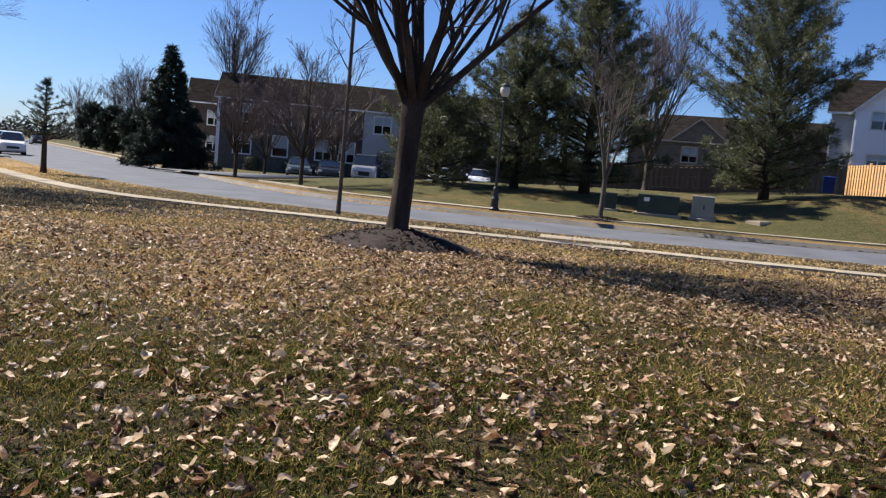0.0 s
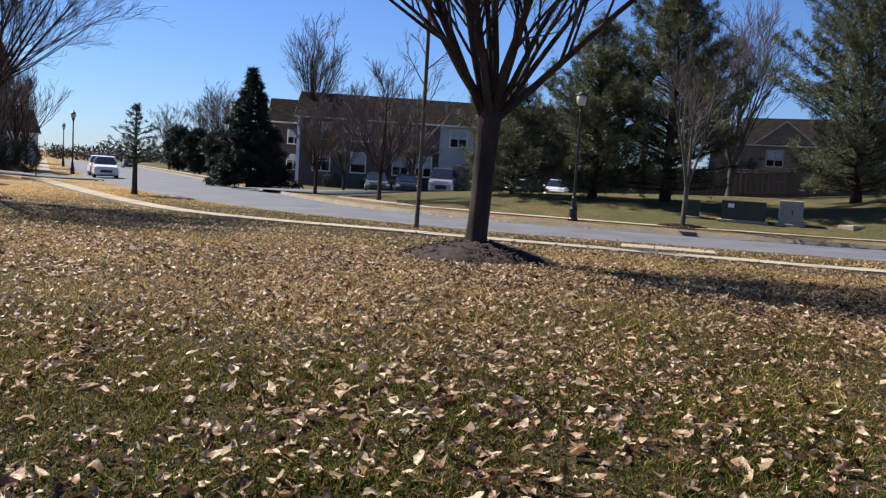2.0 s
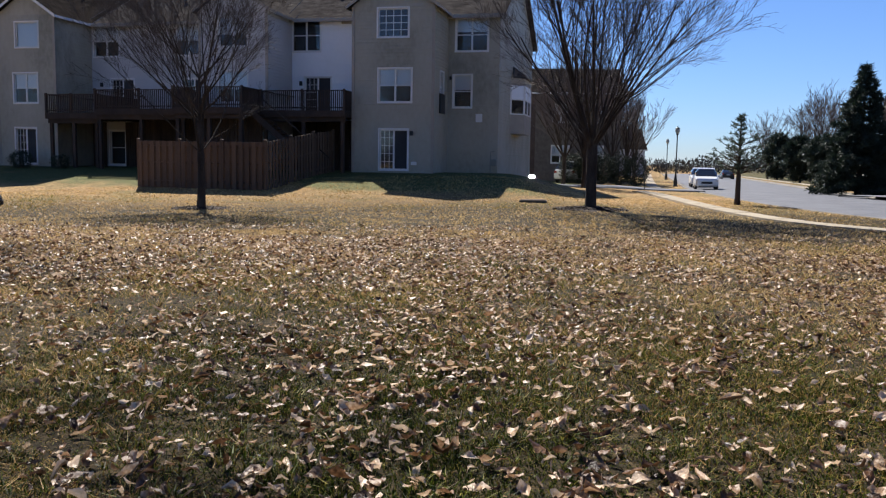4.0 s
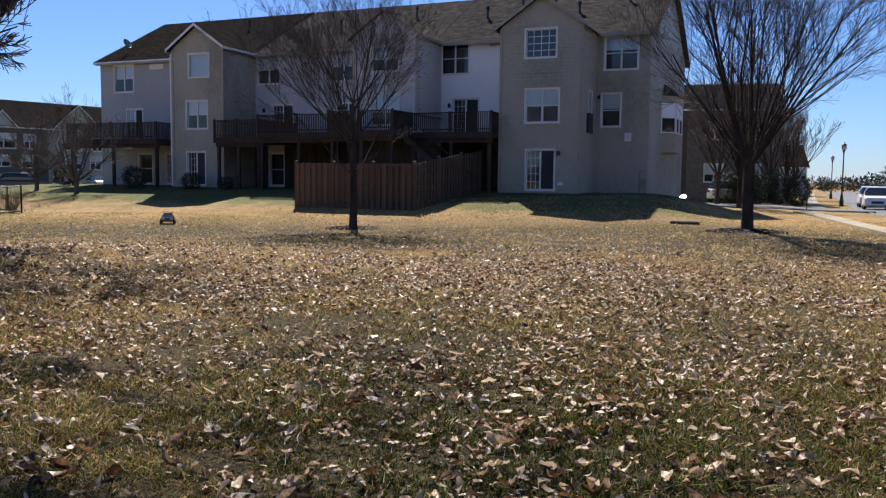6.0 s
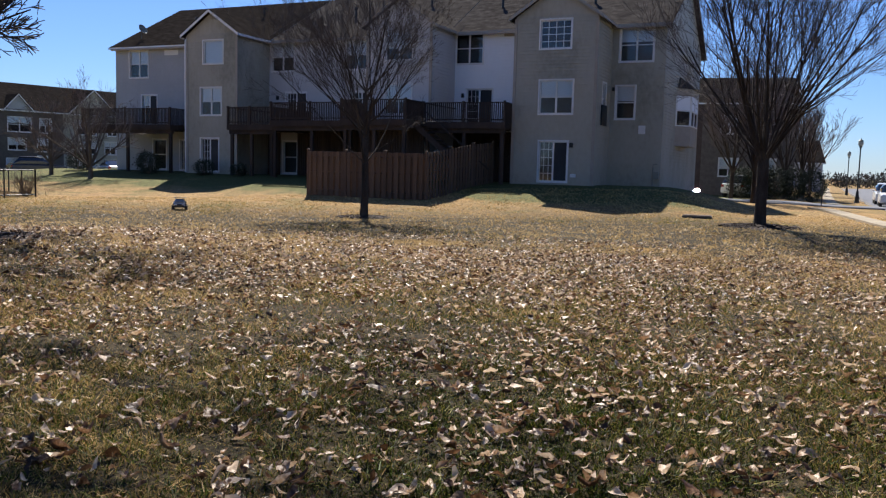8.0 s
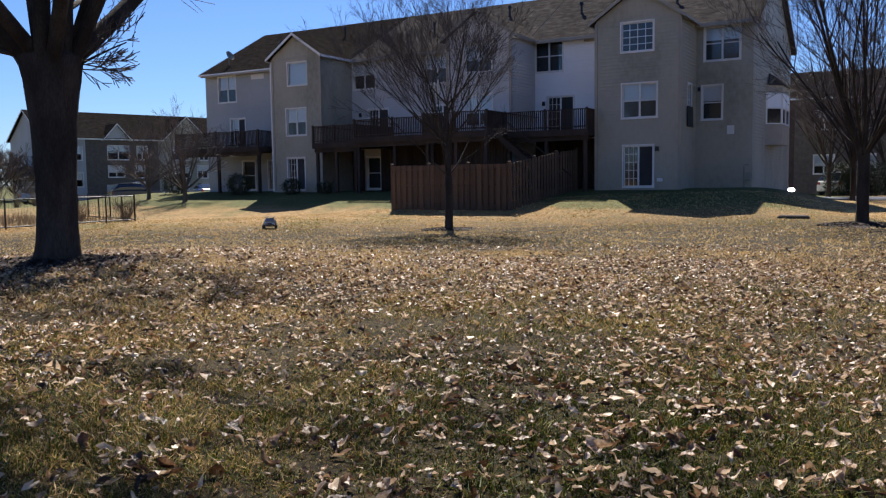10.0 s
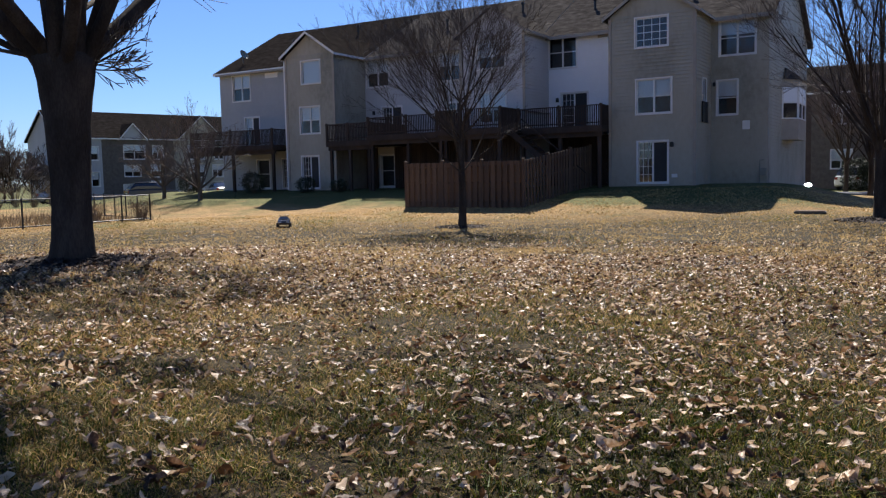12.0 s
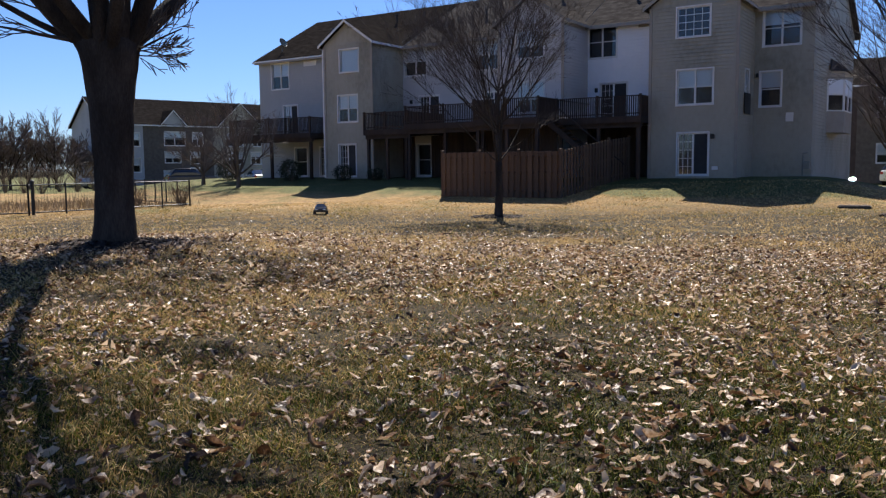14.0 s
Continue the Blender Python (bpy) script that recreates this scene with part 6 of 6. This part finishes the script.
# ---------------------------------------------------------------- distance
def far_woods():
    """Wooded skyline round the place: two uneven ridges of trees, each a ragged cloud of slivers over a stem; those
    behind the viewpoint are unseen, added to darken window reflections.
    """
    rng = np.random.default_rng(7)
    n = 1500
    w = np.radians(rng.uniform(-180, 180, n))
    r = np.where(rng.uniform(0, 1, n) < 0.5, 250, 330) + rng.uniform(-25, 25, n)
    # Unseen trees behind the viewpoint are made taller, to dim what the windows reflect.
    behind = 1 + 2.4 * (np.abs(w) > 1.75)
    tall = (2.6 + 1.1 * np.sin(w * 5 + 1) + 0.6 * np.sin(w * 17)) * rng.uniform(0.6, 1.25, n) * behind * r / 280
    per = 120
    q = rng.normal(0, 1, (n, per, 3))
    q /= np.linalg.norm(q, axis=2)[..., None]
    q *= rng.uniform(0.2, 1, (n, per, 1)) ** 0.45
    c = np.stack([np.sin(w) * r, np.cos(w) * r, tall * 0.45 - 0.6], 1)[:, None, :] + q * np.stack([tall * 0.7, tall * 0.7, tall * 0.55], 1)[:, None, :]
    c = c.reshape(-1, 3)
    size = np.repeat(tall, per)[:, None] * 0.085
    a, b = rng.normal(0, 1, c.shape) * size, rng.normal(0, 1, c.shape) * size * [0.6, 0.6, 1.3]
    v = np.stack([c - a * 0.5, c + a * 0.5, c + b], 1).reshape(-1, 3)
    me = soup("distant_woods", v, np.arange(len(v)).reshape(-1, 3), HILL)
    tagged(new("distant_woods", me), "dark wooded skyline in the distance, unseen taller trees behind the viewpoint", "woods", kind="stuff")


far_woods()
for k in range(11):
    w, r = radians(55.5 + 0.85 * k + random.uniform(-0.4, 0.4)), random.uniform(72, 105)
    x, y = -math.sin(w) * r, math.cos(w) * r
    bare_tree(x, y, land_at(x, y), 300 + k, "bare woodland tree beyond the houses", twig=TWIG_RED, height=random.uniform(4.4, 6.4), fork=1.0, base_r=0.12, spread=0.85, limbs=9, levels=3, up=0.3, thin=0.016)
for k in range(9):
    w, r = radians(56 + 1.0 * k), 66 + 3 * (k % 3)
    shrub(-math.sin(w) * r, math.cos(w) * r, 1.5, 2.2, 60 + k, SHRUB, "tall bare brush at the wood's edge", False)


# ---------------------------------------------------------------- lawn: grass blades and fallen leaves
def clear_of_paving(x, y):
    ok = side_of(NEAR_EDGE, x, y) < -0.12
    ok &= np.abs(side_of(WALK_LINE, x, y)) > 0.66
    ok &= np.hypot(x - 7.95, y - 13.95) > 1.4
    ok &= np.hypot(x + 12, y - 8.4) > 0.42
    return ok


def scatter(rng, r0, r1, per_m2):
    area = math.radians(138) / 2 * (r1 * r1 - r0 * r0)
    n = int(area * per_m2)
    a = np.radians(rng.uniform(-65, 73, n))
    r = np.sqrt(rng.uniform(r0 * r0, r1 * r1, n))
    x, y = r * np.sin(a), r * np.cos(a)
    ok = clear_of_paving(x, y)
    return x[ok], y[ok]


def build_grass():
    rng = np.random.default_rng(5)
    allv, tone = [], []
    for r0, r1, dens, hgt, wid, bent in ((2.6, 6.5, 3000, 0.072, 0.0036, True), (6.5, 11, 1500, 0.066, 0.0062, False), (11, 19, 520, 0.062, 0.011, False), (19, 40, 120, 0.06, 0.019, False)):
        x, y = scatter(rng, r0, r1, dens)
        n = len(x)
        z = land(x, y)
        clump = 0.75 + 0.35 * np.sin(x * 5.1 + 2 * np.sin(y * 3.7)) * np.sin(y * 4.6 + 2 * np.sin(x * 2.9))
        h = hgt * rng.uniform(0.45, 1.35, n) * clump
        a = rng.uniform(0, 6.283, n)
        lean = rng.normal(0, 0.85, (n, 2)) * h[:, None]
        w = wid * rng.uniform(0.7, 1.4, n)
        base = np.stack([x, y, z - 0.01], 1)
        side = np.stack([np.cos(a), np.sin(a), 0 * a], 1) * w[:, None]
        mid = base + np.column_stack([lean * 0.35, h * 0.65])
        tip = base + np.column_stack([lean, h * 0.95])
        p = patchiness(x, y)
        # Greener close to the viewpoint and straw farther off, fitted to the camera's view.
        g = -0.09 - 0.20 * p + 0.60 * ease((np.hypot(x, y) - 5.5) / 9)
        if bent:
            v = np.stack([base - side, base + side, mid + side * 0.8, base - side, mid + side * 0.8, mid - side * 0.8, mid - side * 0.8, mid + side * 0.8, tip], 1)
        else:
            v = np.stack([base - side, base + side, tip], 1)
        allv.append(v.reshape(-1, 3))
        tone.append(np.repeat(g, v.shape[1]))
    v = np.vstack(allv)
    # blades of three triangles share their corners
    me = soup("grass", v, np.arange(len(v)).reshape(-1, 3), GRASS)
    me.attributes.new("straw", "FLOAT", "POINT").data.foreach_set("value", np.concatenate(tone).astype(np.float32))
    tagged(new("grass", me), "short winter grass, straw with green tufts", "grass", kind="stuff")


def leaf_arrays(rng, n, half, rows):
    """n dry crumpled leaves, folded along the midrib, curled along it and torn at the rim: corners (n, 3 * rows, 3) and shared faces."""
    u = np.linspace(-1, 1, rows)[None, :] * np.ones((n, 1))
    body = (1 - np.abs(u) ** rng.uniform(1.4, 3.2, (n, 1))) * rng.uniform(0.32, 0.72, (n, 1)) + 0.07
    fold, curl = rng.normal(0.55, 0.55, (n, 1)), rng.normal(0.10, 0.34, (n, 1))
    twist, bend = rng.normal(0, 0.45, (n, 1)), rng.normal(0, 0.20, (n, 1))
    cols = []
    for v in (-1.0, 0.0, 1.0):
        w = v * body * rng.uniform(0.55, 1.25, (n, rows))
        x = w * np.cos(fold * abs(v)) + bend * u * u
        z = np.abs(w) * np.sin(fold) + curl * u * u + twist * w * u + rng.normal(0, 0.11, (n, rows))
        cols.append(np.stack([x, u + rng.normal(0, 0.06, (n, rows)), z], -1))
    pts = np.stack(cols, 2).reshape(n, rows * 3, 3) * half[:, None, None]
    faces = []
    for r in range(rows - 1):
        for c in (0, 1):
            p = r * 3 + c
            faces += [(p, p + 1, p + 4), (p, p + 4, p + 3)]
    return pts, np.array(faces)


def turned(rng, pts, tilt):
    """Each leaf tipped and turned at random."""
    n = len(pts)
    a, b, c = rng.normal(0, tilt, n), rng.normal(0, tilt, n), rng.uniform(0, 6.283, n)
    x, y, z = pts[..., 0], pts[..., 1], pts[..., 2]
    ca, sa, cb, sb, cc, sc = (f(q)[:, None] for q in (a, b, c) for f in (np.cos, np.sin))
    y, z = y * ca - z * sa, y * sa + z * ca
    x, z = x * cb + z * sb, -x * sb + z * cb
    return np.stack([x * cc - y * sc, x * sc + y * cc, z], -1)


def build_leaves():
    rng = np.random.default_rng(9)
    verts, faces, count = [], [], 0
    near = None
    for r0, r1, dens, rows in ((2.6, 6.0, 200, 5), (6.0, 10, 235, 3), (10, 16.5, 270, 3), (16.5, 20, 90, 3), (20, 31, 9, 3)):
        x, y = scatter(rng, r0, r1, dens)
        keep = rng.uniform(0, 1, len(x)) < np.clip(0.68 + 0.40 * np.sin(x * 0.9 + 2 * np.sin(y * 0.5)) * np.sin(y * 0.8 + x * 0.3) + 0.30 * np.sin(x * 4.1 + 2 * np.sin(y * 2.3)) * np.sin(y * 3.7), 0.15, 1)
        keep &= (y + 0.25 * x < 24)
        x, y = x[keep], y[keep]
        n = len(x)
        half = 0.014 + 0.052 * rng.beta(1.1, 2.6, n) * (1.2 if rows == 5 else 1.0)
        at = np.stack([x, y, land(x, y) + 0.03 + rng.uniform(0, 0.03, n)], 1)
        if near is None:
            near = at[:280]
            at, half, n = at[280:], half[280:], n - 280
        pts, tri = leaf_arrays(rng, n, half, rows)
        pts = turned(rng, pts, 0.38) + at[:, None, :]
        k = pts.shape[1]
        verts.append(pts.reshape(-1, 3))
        faces.append((tri[None] + (np.arange(n) * k)[:, None, None]).reshape(-1, 3) + count)
        count += n * k
    litter = tagged(new("fallen_leaves", soup("fallen_leaves", np.vstack(verts), np.vstack(faces), LEAF)), "dry brown and tan leaves scattered on the lawn", "leaves", kind="stuff")
    pts, tri = leaf_arrays(rng, 16, np.full(16, 0.05), 5)
    meshes = [soup("leaf", p, tri, LEAF_ONE) for p in turned(rng, pts, 0.2)]
    for i, p in enumerate(near):
        sc = rng.uniform(0.5, 1.35)
        part("leaf", meshes[i % 16], LEAF_ONE, litter, at=Matrix.LocRotScale(Vector(p), Euler((rng.normal(0, 0.3), rng.normal(0, 0.3), rng.uniform(0, 6.283))), (sc, sc, sc)))


def dry_weeds():
    rng = np.random.default_rng(15)
    n = 5200
    x, y = rng.uniform(-40, -30.2, n), rng.uniform(12.5, 26, n)
    z = land(x, y)
    h = rng.uniform(0.12, 0.5, n)
    a = rng.uniform(0, 6.283, n)
    b = np.stack([x, y, z - 0.02], 1)
    s = np.stack([np.cos(a), np.sin(a), 0 * a], 1) * 0.012
    tip = b + np.stack([rng.normal(0, 0.12, n), rng.normal(0, 0.12, n), h], 1)
    v = np.stack([b - s, b + s, tip], 1).reshape(-1, 3)
    tagged(new("dry_weeds", soup("dry_weeds", v, np.arange(len(v)).reshape(-1, 3), DRYWEED)), "dry tan weeds behind a metal fence", "weeds", kind="stuff")


build_grass()
build_leaves()
dry_weeds()
build_walks()
apron = [o for o in scene.objects if o.name == "pavement"][0]
part("slab", Shape().box(-1.2, 1.2, -0.5, 0.5, -0.1, 0.03, None, 0.012), CONCRETE, apron, at=pose(15.1, 16.55, land_at(15.1, 16.55), 0, 0, 140))
